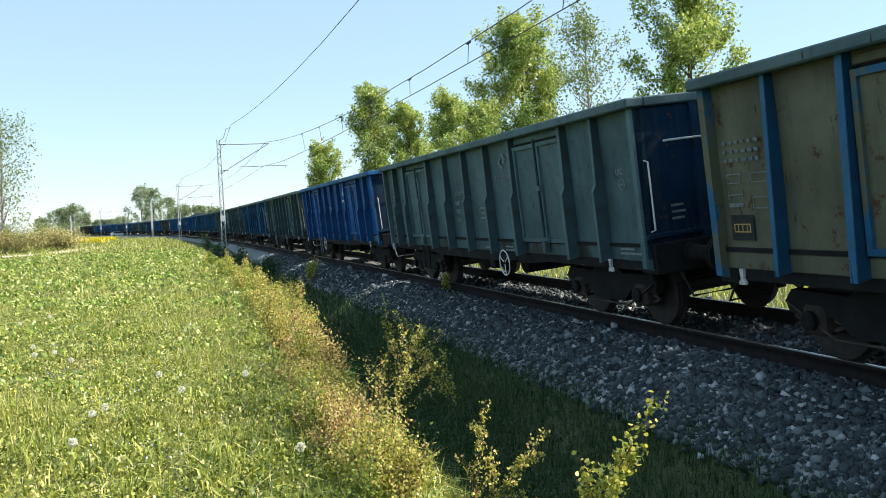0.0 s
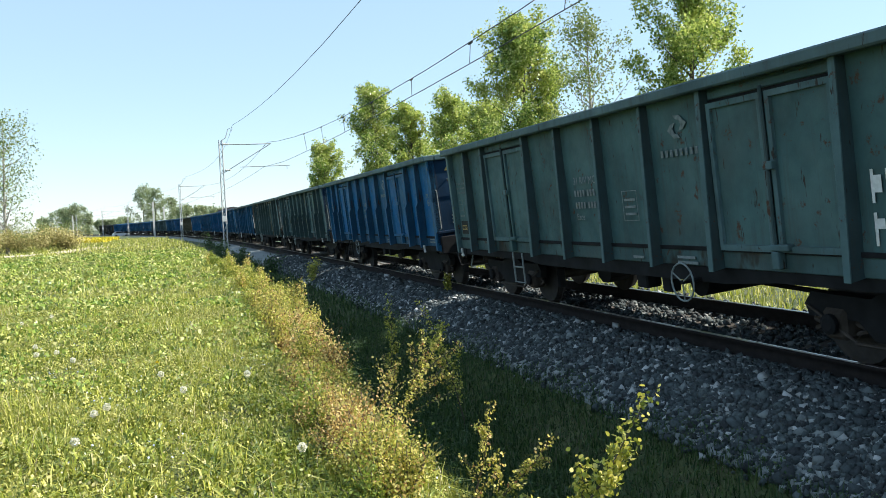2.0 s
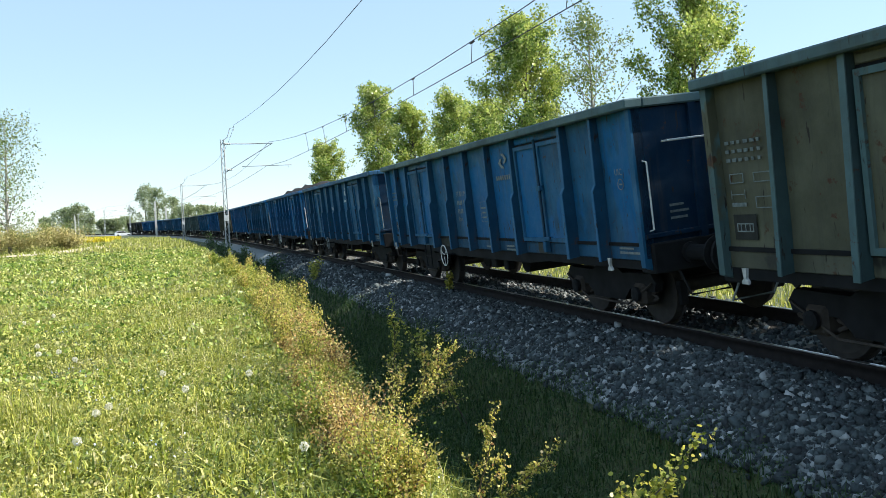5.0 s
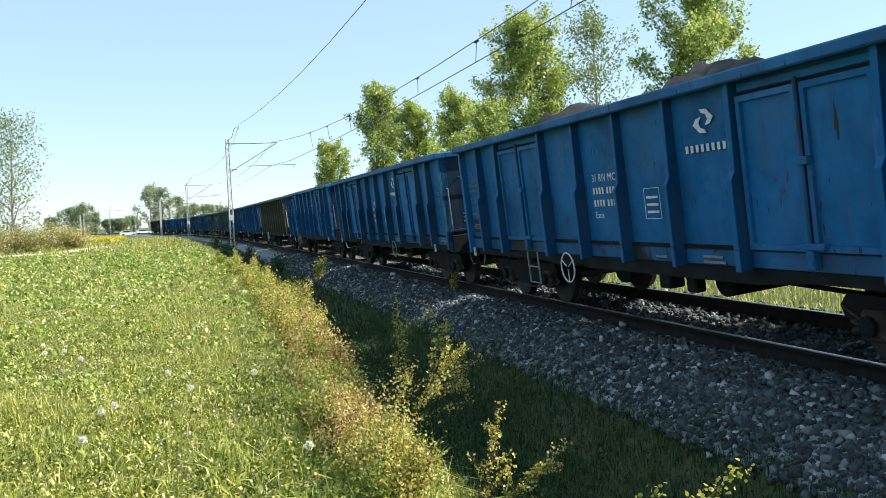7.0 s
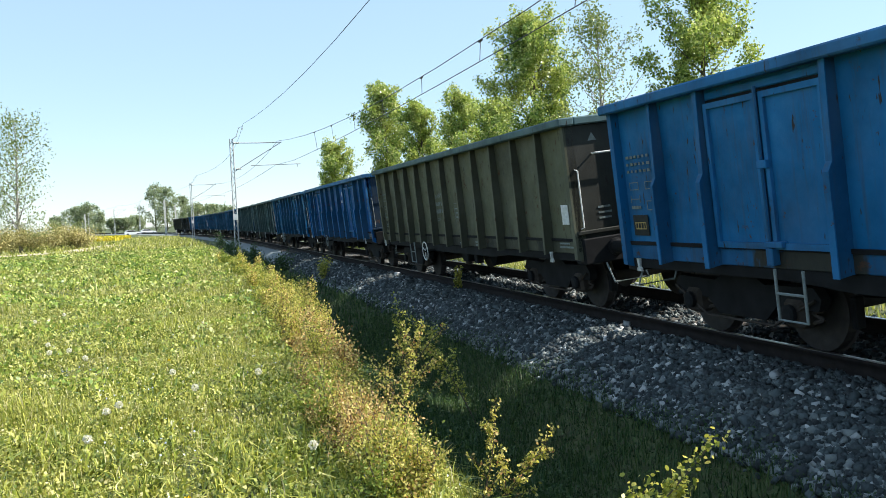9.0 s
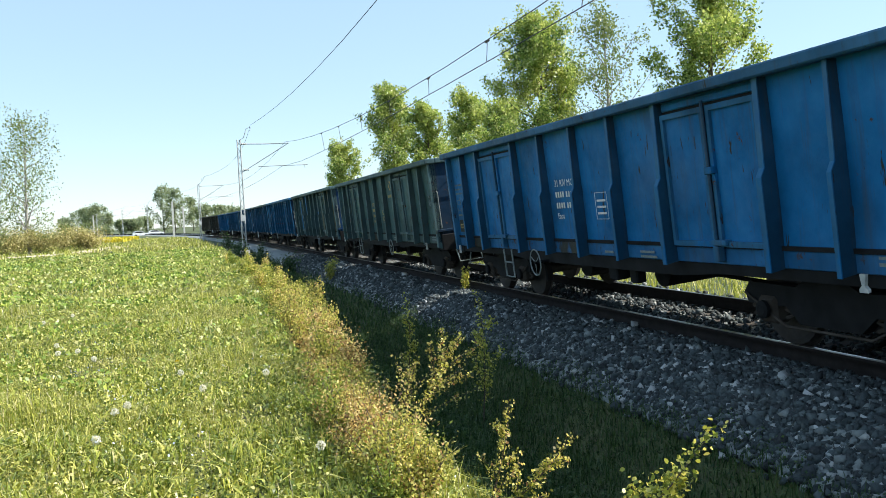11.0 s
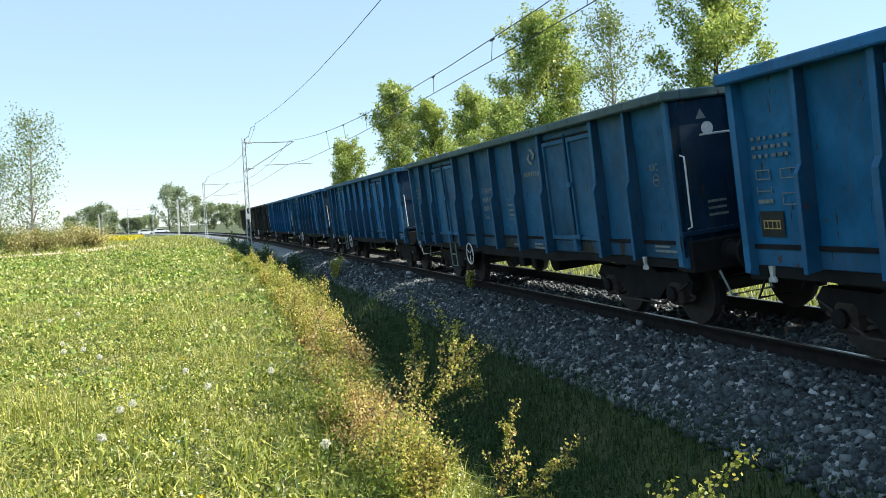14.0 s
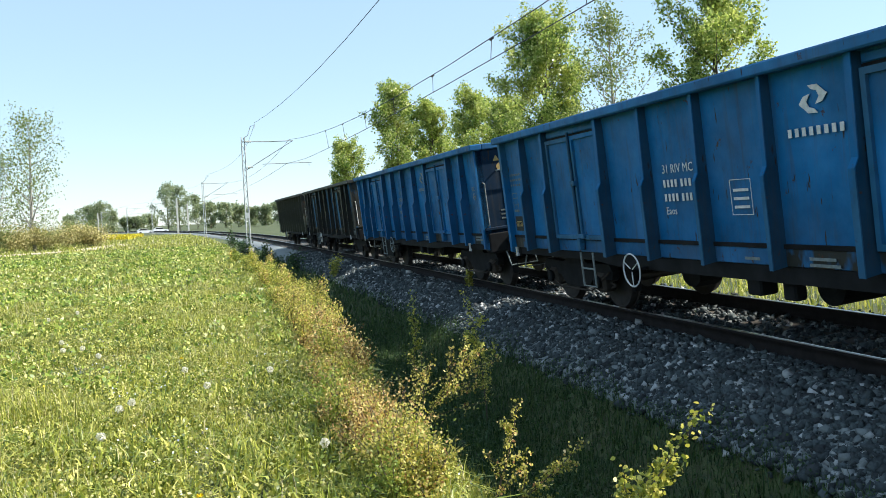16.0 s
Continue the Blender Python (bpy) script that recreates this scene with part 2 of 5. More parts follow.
def part(name, bm, mat, parent, label=""):
    """A bmesh, or a mesh, as one object under a thing or a part."""
    if isinstance(bm, bmesh.types.BMesh):
        me = bpy.data.meshes.new(name)
        bm.to_mesh(me)
        bm.free()
        me.materials.append(mat)
    else:
        me = bm
    ob = new(name, me)
    ob.parent = parent
    return tagged(ob, label)


def thing(name, label, category, group="", kind=""):
    e = new(name)
    e.empty_display_size = 0.3
    return tagged(e, label, category, group, kind)


def box(bm, x0, x1, y0, y1, z0, z1, bevel=0.0):
    vs = bmesh.ops.create_cube(bm, size=1.0, matrix=Matrix.Translation(((x0 + x1) / 2, (y0 + y1) / 2, (z0 + z1) / 2)) @ Matrix.Diagonal((x1 - x0, y1 - y0, z1 - z0, 1)))["verts"]
    if bevel:
        es = {e for v in vs for e in v.link_edges}
        bmesh.ops.bevel(bm, geom=list(es), offset=bevel, segments=1, affect="EDGES")
    return bm


def boxes(*rows, bevel=0.0):
    bm = bmesh.new()
    for r in rows:
        box(bm, *r, bevel=bevel)
    return bm


def prism(points, axis, a, b, bm=None):
    """Extrude a closed outline; points in the two other axes, in order."""
    bm = bm or bmesh.new()

    def at(p, v):
        return {"x": (v, p[0], p[1]), "y": (p[0], v, p[1]), "z": (p[0], p[1], v)}[axis]
    lo, hi = [bm.verts.new(at(p, a)) for p in points], [bm.verts.new(at(p, b)) for p in points]
    n = len(points)
    for i in range(n):
        bm.faces.new((lo[i], lo[(i + 1) % n], hi[(i + 1) % n], hi[i]))
    bm.faces.new(lo[::-1])
    bm.faces.new(hi)
    bmesh.ops.recalc_face_normals(bm, faces=bm.faces)
    return bm


def rod(path, r, sides=6, bm=None, closed=False):
    """A round bar along a path of points."""
    bm = bm or bmesh.new()
    pts = [Vector(p) for p in path]
    rings = []
    n = len(pts)
    for i, p in enumerate(pts):
        d = (pts[(i + 1) % n] if (closed or i < n - 1) else p) - (pts[i - 1] if (closed or i > 0) else p)
        d.normalize()
        u = d.orthogonal() if abs(d.x) > 0.9 else d.cross(Vector((1, 0, 0)))
        u.normalize()
        w = d.cross(u)
        rr = r[i] if isinstance(r, (list, tuple)) else r
        rings.append([bm.verts.new(p + (u * math.cos(a) + w * math.sin(a)) * rr) for a in (2 * math.pi * k / sides for k in range(sides))])
    for i in range(n if closed else n - 1):
        A, B = rings[i], rings[(i + 1) % n]
        for k in range(sides):
            bm.faces.new((A[k], A[(k + 1) % sides], B[(k + 1) % sides], B[k]))
    if not closed:
        bm.faces.new(rings[0][::-1])
        bm.faces.new(rings[-1])
    bmesh.ops.recalc_face_normals(bm, faces=bm.faces)
    return bm


def lathe_x(profile, bm=None, sides=20, at=(0, 0, 0)):
    """A turned body about an axis along x; profile of (x, radius)."""
    bm = bm or bmesh.new()
    rings = [[bm.verts.new((at[0] + x, at[1] + r * math.cos(2 * math.pi * k / sides), at[2] + r * math.sin(2 * math.pi * k / sides))) for k in range(sides)] for x, r in profile]
    for A, B in zip(rings, rings[1:]):
        for k in range(sides):
            bm.faces.new((A[k], A[(k + 1) % sides], B[(k + 1) % sides], B[k]))
    bm.faces.new(rings[0][::-1])
    bm.faces.new(rings[-1])
    bmesh.ops.recalc_face_normals(bm, faces=bm.faces)
    return bm


# -- ground: one sheet with the ditch beside the line --
PROFILE_L = [-3.9, -3.5, -3.1, -2.4, -1.9, 0.0, 1.9, 2.6, 5.0, 9, 400]
PROFILE_Z = [-1.16, -1.22, -1.15, -0.76, -0.6, -0.5, -0.5, -0.5, -0.42, -0.35, -0.35]
SHALLOW_Z = [-0.42, -0.5, -0.55, -0.6, -0.55, -0.5, -0.5, -0.5, -0.42, -0.35, -0.35]


def lateral(x, y):
    """Metres to the right of the track's centre line (for any place alongside)."""
    s = np.interp(y, TY, S_GRID)
    return (x - np.interp(s, S_GRID, TX)) * np.cos(np.interp(s, S_GRID, TH))


def brink(y):
    """Where the meadow ends and the ditch's bank begins, metres from the track's centre line."""
    return np.interp(y, [0, 5, 9.5, 15, 20, 28, 44, 62], [-5.7, -5.62, -5.5, -5.1, -4.9, -4.9, -5.0, -5.0])


def ground_z(x, y):
    l = lateral(x, y)
    e = brink(y)
    deep, flat = np.interp(l, PROFILE_L, PROFILE_Z), np.interp(l, PROFILE_L, SHALLOW_Z)
    f = np.clip((l - e) / (-3.9 - e), 0, 1)
    bank, field_z = -0.2 - 0.96 * f ** 0.8, -0.17 + 0.0 * l
    deep = np.where(l > -3.9, deep, np.where(l > e, bank, field_z - 0.03 * np.clip((l - e + 1.0), 0, 1)))
    flat = np.where(l > -3.9, flat, -0.2 - 0.22 * f)
    k = np.clip((np.asarray(y) - 48) / 30, 0, 1)
    z = deep * (1 - k) + flat * k
    bumps = 0.05 * np.sin(x * 0.9 + 1.3 * np.sin(y * 0.33)) * np.cos(y * 0.55 + x * 0.21) + 0.025 * np.sin(x * 2.7 + y * 1.9) * np.cos(y * 2.3 - x)
    calm = np.clip((np.abs(l + 0.3) - 2.2) / 1.5, 0, 1)
    return z + bumps * calm


def build_ground():
    xs = np.concatenate([np.linspace(-1500, -60, 14), np.linspace(-50, -8, 18), np.arange(-7, 20, 0.28), np.linspace(21, 60, 16), np.linspace(70, 1500, 14)])
    ys = np.concatenate([np.linspace(-400, -10, 8), np.arange(-6, 40, 0.4), np.arange(40, 130, 2.0), np.arange(130, 420, 8.0), np.linspace(430, 3000, 14)])
    X, Y = np.meshgrid(xs, ys)
    v = np.stack([X, Y, ground_z(X, Y)], -1).reshape(-1, 3)
    nx, ny = len(xs), len(ys)
    i = (np.arange(ny - 1)[:, None] * nx + np.arange(nx - 1)[None]).ravel()
    f = np.stack([i, i + 1, i + nx + 1, i + nx], 1)
    tagged(new("ground", mesh_np("ground", v, f, SOIL, True)), "grassy ground with a ditch beside the railway", "ground", kind="structure")


def strip_along(s0, s1, step_, section, name, mat, canted=True):
    """A solid strip with that cross-section (lat, z; closed outline) along the track."""
    ss = np.arange(s0, s1 + 0.01, step_)
    k = len(section)
    v = np.array([on_track(s, l, z, canted) for s in ss for l, z in section])
    f = np.array([(a * k + j, a * k + (j + 1) % k, (a + 1) * k + (j + 1) % k, (a + 1) * k + j) for a in range(len(ss) - 1) for j in range(k)])
    return mesh_np(name, v, f, mat)


def build_track():
    line = thing("railway_track", "railway track on concrete sleepers in grey ballast", "railway track", kind="structure")
    head = [(-0.036, -0.004), (-0.03, 0.0), (0.03, 0.0), (0.036, -0.004), (0.036, -0.035), (0.009, -0.05), (0.009, -0.145), (0.07, -0.16), (0.07, -0.172), (-0.07, -0.172), (-0.07, -0.16), (-0.009, -0.145), (-0.009, -0.05), (-0.036, -0.035)]
    for side in (-0.754, 0.754):
        part("rail", strip_along(-20, 420, 4.0, [(l + side, z - 0.004) for l, z in head], "rail", RAIL_RUST), None, line, "rusty steel rail")
        part("rail_head", strip_along(-20, 420, 4.0, [(side + l, z) for l, z in ((-0.028, -0.003), (-0.022, 0.001), (0.022, 0.001), (0.028, -0.003))], "rail_head", STEEL), None, line, "bright worn running surface")
    me = None
    for i in range(240):
        s = -6 + i * 0.62
        if me is None:
            bm = prism([(-1.28, -0.36), (1.28, -0.36), (1.28, -0.2), (1.1, -0.175), (0.45, -0.19), (-0.45, -0.19), (-1.1, -0.175), (-1.28, -0.2)], "y", -0.13, 0.13)
            me = bpy.data.meshes.new("sleeper")
            bm.to_mesh(me)
            bm.free()
            me.materials.append(WOOD)
        ob = part("sleeper", me, None, line)
        ob.matrix_local = track_pose(s)
    bed = [(-2.5, -1.0), (-2.4, -0.72), (-1.78, -0.27), (-1.4, -0.23), (-1.2, -0.2), (0, -0.2), (1.2, -0.2), (1.4, -0.23), (1.7, -0.3), (2.15, -0.62), (2.2, -1.0)]
    ss = np.concatenate([np.arange(-20, 45, 0.5), np.arange(45, 420, 4.0)])
    v = np.array([on_track(s, l, z, abs(l) < 1.5) if abs(l) < 1.5 else on_track(s, l, z + (0.0 if l < 0 else 0.12) - (0.1 if l < 0 else 0.0) * (abs(l) < 2), False) for s in ss for l, z in bed])
    k = len(bed)
    f = np.array([(a * k + j, a * k + j + 1, (a + 1) * k + j + 1, (a + 1) * k + j) for a in range(len(ss) - 1) for j in range(k - 1)])
    me = mesh_np("ballast_bed", v, f, STONE)
    tagged(new("ballast_bed", me), "sloping bed of grey crushed stone ballast", "ballast", kind="structure")
    return line


# a rough broken stone: eight corners, twelve triangles
CHIP_V = np.array([(a, b, c) for a in (-0.7, 0.7) for b in (-0.7, 0.7) for c in (-0.7, 0.7)])
CHIP_F = np.array([(0, 1, 3), (0, 3, 2), (4, 6, 7), (4, 7, 5), (0, 4, 5), (0, 5, 1), (2, 3, 7), (2, 7, 6), (0, 2, 6), (0, 6, 4), (1, 5, 7), (1, 7, 3)])


def scatter_stones():
    rng = np.random.default_rng(5)
    pieces = [(15000, 2.5, 9, -2.55, -0.85), (16000, 9, 22, -2.55, -0.85), (8500, 22, 48, -2.55, -0.9), (6000, 3, 30, -0.65, 0.65), (2000, 3, 30, 0.85, 2.1)]
    V, Fs, base = [], [], 0
    for n, s0, s1, l0, l1 in pieces:
        s, l = rng.uniform(s0, s1, n), rng.uniform(l0, l1, n)
        far = s0 >= 22
        size = rng.gamma(5, 0.0046, n) * (1.4 if far else 1.0) + 0.008
        for a, b, r in zip(s, l, size):
            edge = max(0.0, -b - 1.75)
            if edge > 0 and rng.random() < max(0.0, (edge - 0.45) * 3.0):
                continue
            if abs(b) < 1.5:
                p = on_track(a, b, -0.19, True)
            else:
                z = np.interp(b, [-2.5, -2.4, -1.78, -1.4, 1.4, 1.7, 2.15], [-0.8, -0.73, -0.37, -0.355, -0.11, -0.18, -0.5])
                p = on_track(a, b, z, False)
            q = Euler(rng.uniform(0, 6.28, 3)).to_matrix()
            shape = CHIP_V * rng.uniform(0.45, 1.3, (8, 3)) * rng.uniform(0.6, 1.25, 3) * r
            V.append(shape @ np.array(q).T + np.array(p) + [0, 0, r * 0.25])
            Fs.append(CHIP_F + base)
            base += 8
    tagged(new("ballast_stones", mesh_np("ballast_stones", np.concatenate(V), np.concatenate(Fs), STONE)), "loose grey crushed ballast stones with pale chips", "ballast", kind="stuff")


def leaves_mesh(name, centres, size, rng, mat, droop=0.3, narrow=0.6, oval=False):
    """Small folded leaves, one at each place, turned every way."""
    n = len(centres)
    c = np.asarray(centres)
    a = rng.normal(0, 1, (n, 3))
    a[:, 2] -= droop
    a /= np.linalg.norm(a, axis=1)[:, None]
    b = np.cross(a, rng.normal(0, 1, (n, 3)))
    b /= np.linalg.norm(b, axis=1)[:, None]
    u = np.cross(a, b)
    s = (size * rng.uniform(0.6, 1.35, n))[:, None]
    if oval:
        k, w = s * 0.5, s * narrow * 0.5
        V = np.stack([c - a * k, c - a * k * 0.45 + b * w * 0.9 + u * s * 0.06, c + a * k * 0.35 + b * w * 0.85 + u * s * 0.06, c + a * k, c + a * k * 0.35 - b * w * 0.85 + u * s * 0.06, c - a * k * 0.45 - b * w * 0.9 + u * s * 0.06], 1).reshape(-1, 3)
        return mesh_np(name, V, np.arange(n * 6).reshape(n, 6), mat)
    V = np.stack([c - a * s * 0.5, c + b * s * narrow * 0.5 + u * s * 0.08, c + a * s * 0.5, c - b * s * narrow * 0.5 + u * s * 0.08], 1).reshape(-1, 3)
    return mesh_np(name, V, np.arange(n * 4).reshape(n, 4), mat)


def blades(name, x, y, z, h, w, mat, rng, lean=0.35, label="", category="grass"):
    """Bent, tapering blades of grass standing at the given places."""
    n = len(x)
    az, turn = rng.uniform(0, 6.283, n), rng.uniform(0, 6.283, n)
    bend_ = np.abs(rng.normal(0, lean, n)) + 0.05
    root = np.stack([x, y, z], 1)
    d = np.stack([np.cos(az), np.sin(az), np.zeros(n)], 1)
    side = np.stack([np.cos(turn), np.sin(turn), np.zeros(n)], 1) * (w / 2)[:, None]
    up = np.array([0, 0, 1.0])
    mid = root + up * (h * 0.58)[:, None] + d * (h * bend_ * 0.35)[:, None]
    tip = root + up * (h * np.clip(1 - bend_ * 0.5, 0.25, 1))[:, None] + d * (h * bend_ * 1.1)[:, None]
    V = np.stack([root - side, root + side, mid + side * 0.75, mid - side * 0.75, tip], 1).reshape(-1, 3)
    b = np.arange(n) * 5
    F = np.concatenate([np.stack([b, b + 1, b + 2], 1), np.stack([b, b + 2, b + 3], 1), np.stack([b + 3, b + 2, b + 4], 1)])
    return tagged(new(name, mesh_np(name, V, F, mat)), label, category, kind="stuff")


def spread(rng, n, x0, x1, y0, y1, keep):
    x, y = rng.uniform(x0, x1, n), rng.uniform(y0, y1, n)
    m = keep(x, y, lateral(x, y))
    return x[m], y[m]


def grow_grass():
    rng = np.random.default_rng(11)
    field = lambda x, y, l: (l < brink(y) + 0.4 + 0.12 * np.sin(y * 1.3)) & (x > -0.2 * y - 1.2)
    sets = []
    for n, x0, x1, y0, y1, h, w in ((92000, -3.6, 2.0, 4.0, 11, 0.105, 0.009), (72000, -6.5, 2.6, 11, 24, 0.125, 0.014), (70000, -12, 2.6, 24, 55, 0.15, 0.03), (50000, -32, 3, 55, 150, 0.2, 0.085)):
        x, y = spread(rng, n, x0, x1, y0, y1, field)
        tall = 0.78 + 0.75 * np.clip(np.sin(x * 1.7 + 2 * np.sin(y * 0.8)) * np.cos(y * 1.1), -0.45, 1) + 0.3 * np.sin(x * 4.3 - y * 0.9) * np.sin(y * 2.9 + x)
        sets.append((x, y, rng.gamma(6, h / 6, len(x)) * np.clip(tall, 0.3, 2), rng.uniform(0.6, 1.4, len(x)) * w))
    x, y, h, w = (np.concatenate([s[i] for s in sets]) for i in range(4))
    blades("meadow_grass", x, y, ground_z(x, y) - 0.01, h, w, GRASS, rng, 0.5, "sunlit green and yellowish meadow grass with dry stalks")
    x, y = spread(rng, 13000, -6, 6.0, -8, 4.0, lambda x, y, l: l < -2.3)
    blades("trampled_grass", x, y, ground_z(x, y) - 0.01, rng.gamma(6, 0.02, len(x)), rng.uniform(0.008, 0.02, len(x)), GRASS, rng, 0.8, "short trampled grass where the camera stands")
    # broad leaves of weeds lying low in the meadow
    clump = lambda x, y, l: field(x, y, l) & (np.sin(x * 2.1 + y) * np.cos(y * 1.3 - x) + 0.5 * np.sin(x * 5.3 - y * 2.2) > -0.1)
    x, y = spread(rng, 34000, -4, 2.0, 4.2, 17, clump)
    blades("meadow_weeds", x, y, ground_z(x, y) + 0.02, rng.uniform(0.06, 0.17, len(x)), rng.uniform(0.014, 0.034, len(x)), WEED, rng, 1.1, "broad low green weed leaves among the grass", "weeds")
    # clover, dead-nettle and the like: small round leaves and tiny pale flowers
    x, y = spread(rng, 105000, -5, 2.0, 4.2, 19, field)
    h = rng.uniform(0.02, 0.15, len(x))
    c = np.stack([x, y, ground_z(x, y) + h], 1)
    tagged(new("clover", leaves_mesh("clover", c, 0.026, rng, CLOVER, 0.0, 0.9)), "small round clover leaves among the meadow grass", "clover", kind="stuff")
    clumps = lambda x, y, l: field(x, y, l) & (np.sin(x * 1.3 + 0.5 * y) * np.cos(y * 0.6 - x * 0.4) + 0.6 * np.sin(x * 3.1 - y * 1.4) > -0.35)
    x, y = spread(rng, 85000, -13, 2.4, 9, 60, clumps)
    c = np.stack([x, y, ground_z(x, y) + rng.uniform(0.05, 0.22, len(x))], 1)
    tagged(new("meadow_herbs", leaves_mesh("meadow_herbs", c, 0.03 + 0.0026 * y, rng, HERB, 0.0, 0.7)), "leafy herbs among the meadow grass", "herbs", kind="stuff")
    x, y = spread(rng, 2600, -4, 2.0, 4.4, 16, lambda x, y, l: field(x, y, l) & (np.sin(x * 3.1 - y) * np.sin(y * 1.7 + x) > 0.25))
    c = np.stack([x, y, ground_z(x, y) + rng.uniform(0.09, 0.19, len(x))], 1)
    tagged(new("meadow_flowers", leaves_mesh("meadow_flowers", c, 0.017, rng, PETAL, 0.0, 0.9)), "tiny pale blue meadow flowers", "flowers", kind="stuff")
    x, y = spread(rng, 1300, -7, 2.2, 4.4, 26, field)
    blades("dry_stalks", x, y, ground_z(x, y), rng.uniform(0.15, 0.32, len(x)), np.full(len(x), 0.005), STRAW, rng, 0.25, "thin dry straw stalks standing in the meadow", "stalks")
    bank = lambda x, y, l: (l < -2.22 + 0.15 * np.sin(y * 2.0)) & (l > brink(y) + 0.3)
    x1, y1 = spread(rng, 66000, 1.0, 5.2, 3.0, 20, bank)
    x2, y2 = spread(rng, 25000, 0.5, 5.5, 20, 62, bank)
    x, y = np.concatenate([x1, x2]), np.concatenate([y1, y2])
    far = (y > 20) * 1.0
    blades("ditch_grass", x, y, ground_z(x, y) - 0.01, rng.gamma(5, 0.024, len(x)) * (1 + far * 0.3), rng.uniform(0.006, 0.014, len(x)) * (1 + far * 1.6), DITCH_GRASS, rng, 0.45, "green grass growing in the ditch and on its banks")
    x, y = spread(rng, 42000, 1.0, 5.2, 3.0, 26, bank)
    c = np.stack([x, y, ground_z(x, y) + rng.uniform(0.03, 0.2, len(x))], 1)
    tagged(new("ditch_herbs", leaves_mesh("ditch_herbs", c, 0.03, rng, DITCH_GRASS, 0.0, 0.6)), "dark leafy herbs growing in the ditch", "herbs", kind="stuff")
    # tussocks of longer, arching blades
    cx, cy = spread(rng, 64, -4, 1.2, 4.8, 20, field)
    k = rng.integers(0, len(cx), 9000)
    x, y = cx[k] + rng.normal(0, 0.11, 9000), cy[k] + rng.normal(0, 0.13, 9000)
    blades("tussocks", x, y, ground_z(x, y), rng.uniform(0.1, 0.27, 9000), rng.uniform(0.009, 0.02, 9000), WEED, rng, 1.0, "tussocks of long arching grass in the meadow")
    beyond = lambda x, y, l: (l > 1.95) & (l < 9)
    x, y = spread(rng, 60000, 2, 17, 6, 60, beyond)
    blades("trackside_grass", x, y, ground_z(x, y) - 0.01, rng.gamma(6, 0.032, len(x)), rng.uniform(0.015, 0.035, len(x)), GRASS, rng, 0.45, "bright grass beyond the railway track")


build_ground()
build_track()


# -- the train: open box wagons --
RIBS = [0.0, 1.036, 1.999, 3.93, 5.126, 6.322, 7.518, 8.714, 10.645, 11.608, 12.644]   # from the rear corner
HALF = BOX / 2
W_SIDE, W_SHEET, Z_LOW, Z_TOP, Z_RIM = 1.475, 1.37, 0.96, 2.865, 2.985


def ink(ob, role):
    """Keep the material on the object, so that copies can be painted anew."""
    ob["role"] = role
    ob.material_slots[0].link = "OBJECT"
    ob.material_slots[0].material = UNDER
    return ob


def ring_frame(y0, y1, z0, z1, t, x0, x1):
    """A flat rectangular frame, one piece."""
    bm = bmesh.new()
    loops = []
    for x in (x0, x1):
        for d in (0, t):
            loops.append([bm.verts.new((x, y, z)) for y, z in ((y0 + d, z0 + d), (y1 - d, z0 + d), (y1 - d, z1 - d), (y0 + d, z1 - d))])
    for A, B in ((0, 2), (2, 3), (3, 1), (1, 0)):
        for k in range(4):
            bm.faces.new((loops[A][k], loops[A][(k + 1) % 4], loops[B][(k + 1) % 4], loops[B][k]))
    bmesh.ops.recalc_face_normals(bm, faces=bm.faces)
    return bm


def rib_outline(kinked):
    s = W_SHEET - 0.01
    if kinked:
        return [(s, Z_LOW + 0.02), (1.545, Z_LOW), (1.545, 1.9), (1.495, 1.99), (1.475, Z_TOP), (s, Z_TOP)]
    return [(s, Z_LOW + 0.02), (1.53, Z_LOW), (1.47, Z_TOP), (s, Z_TOP)]


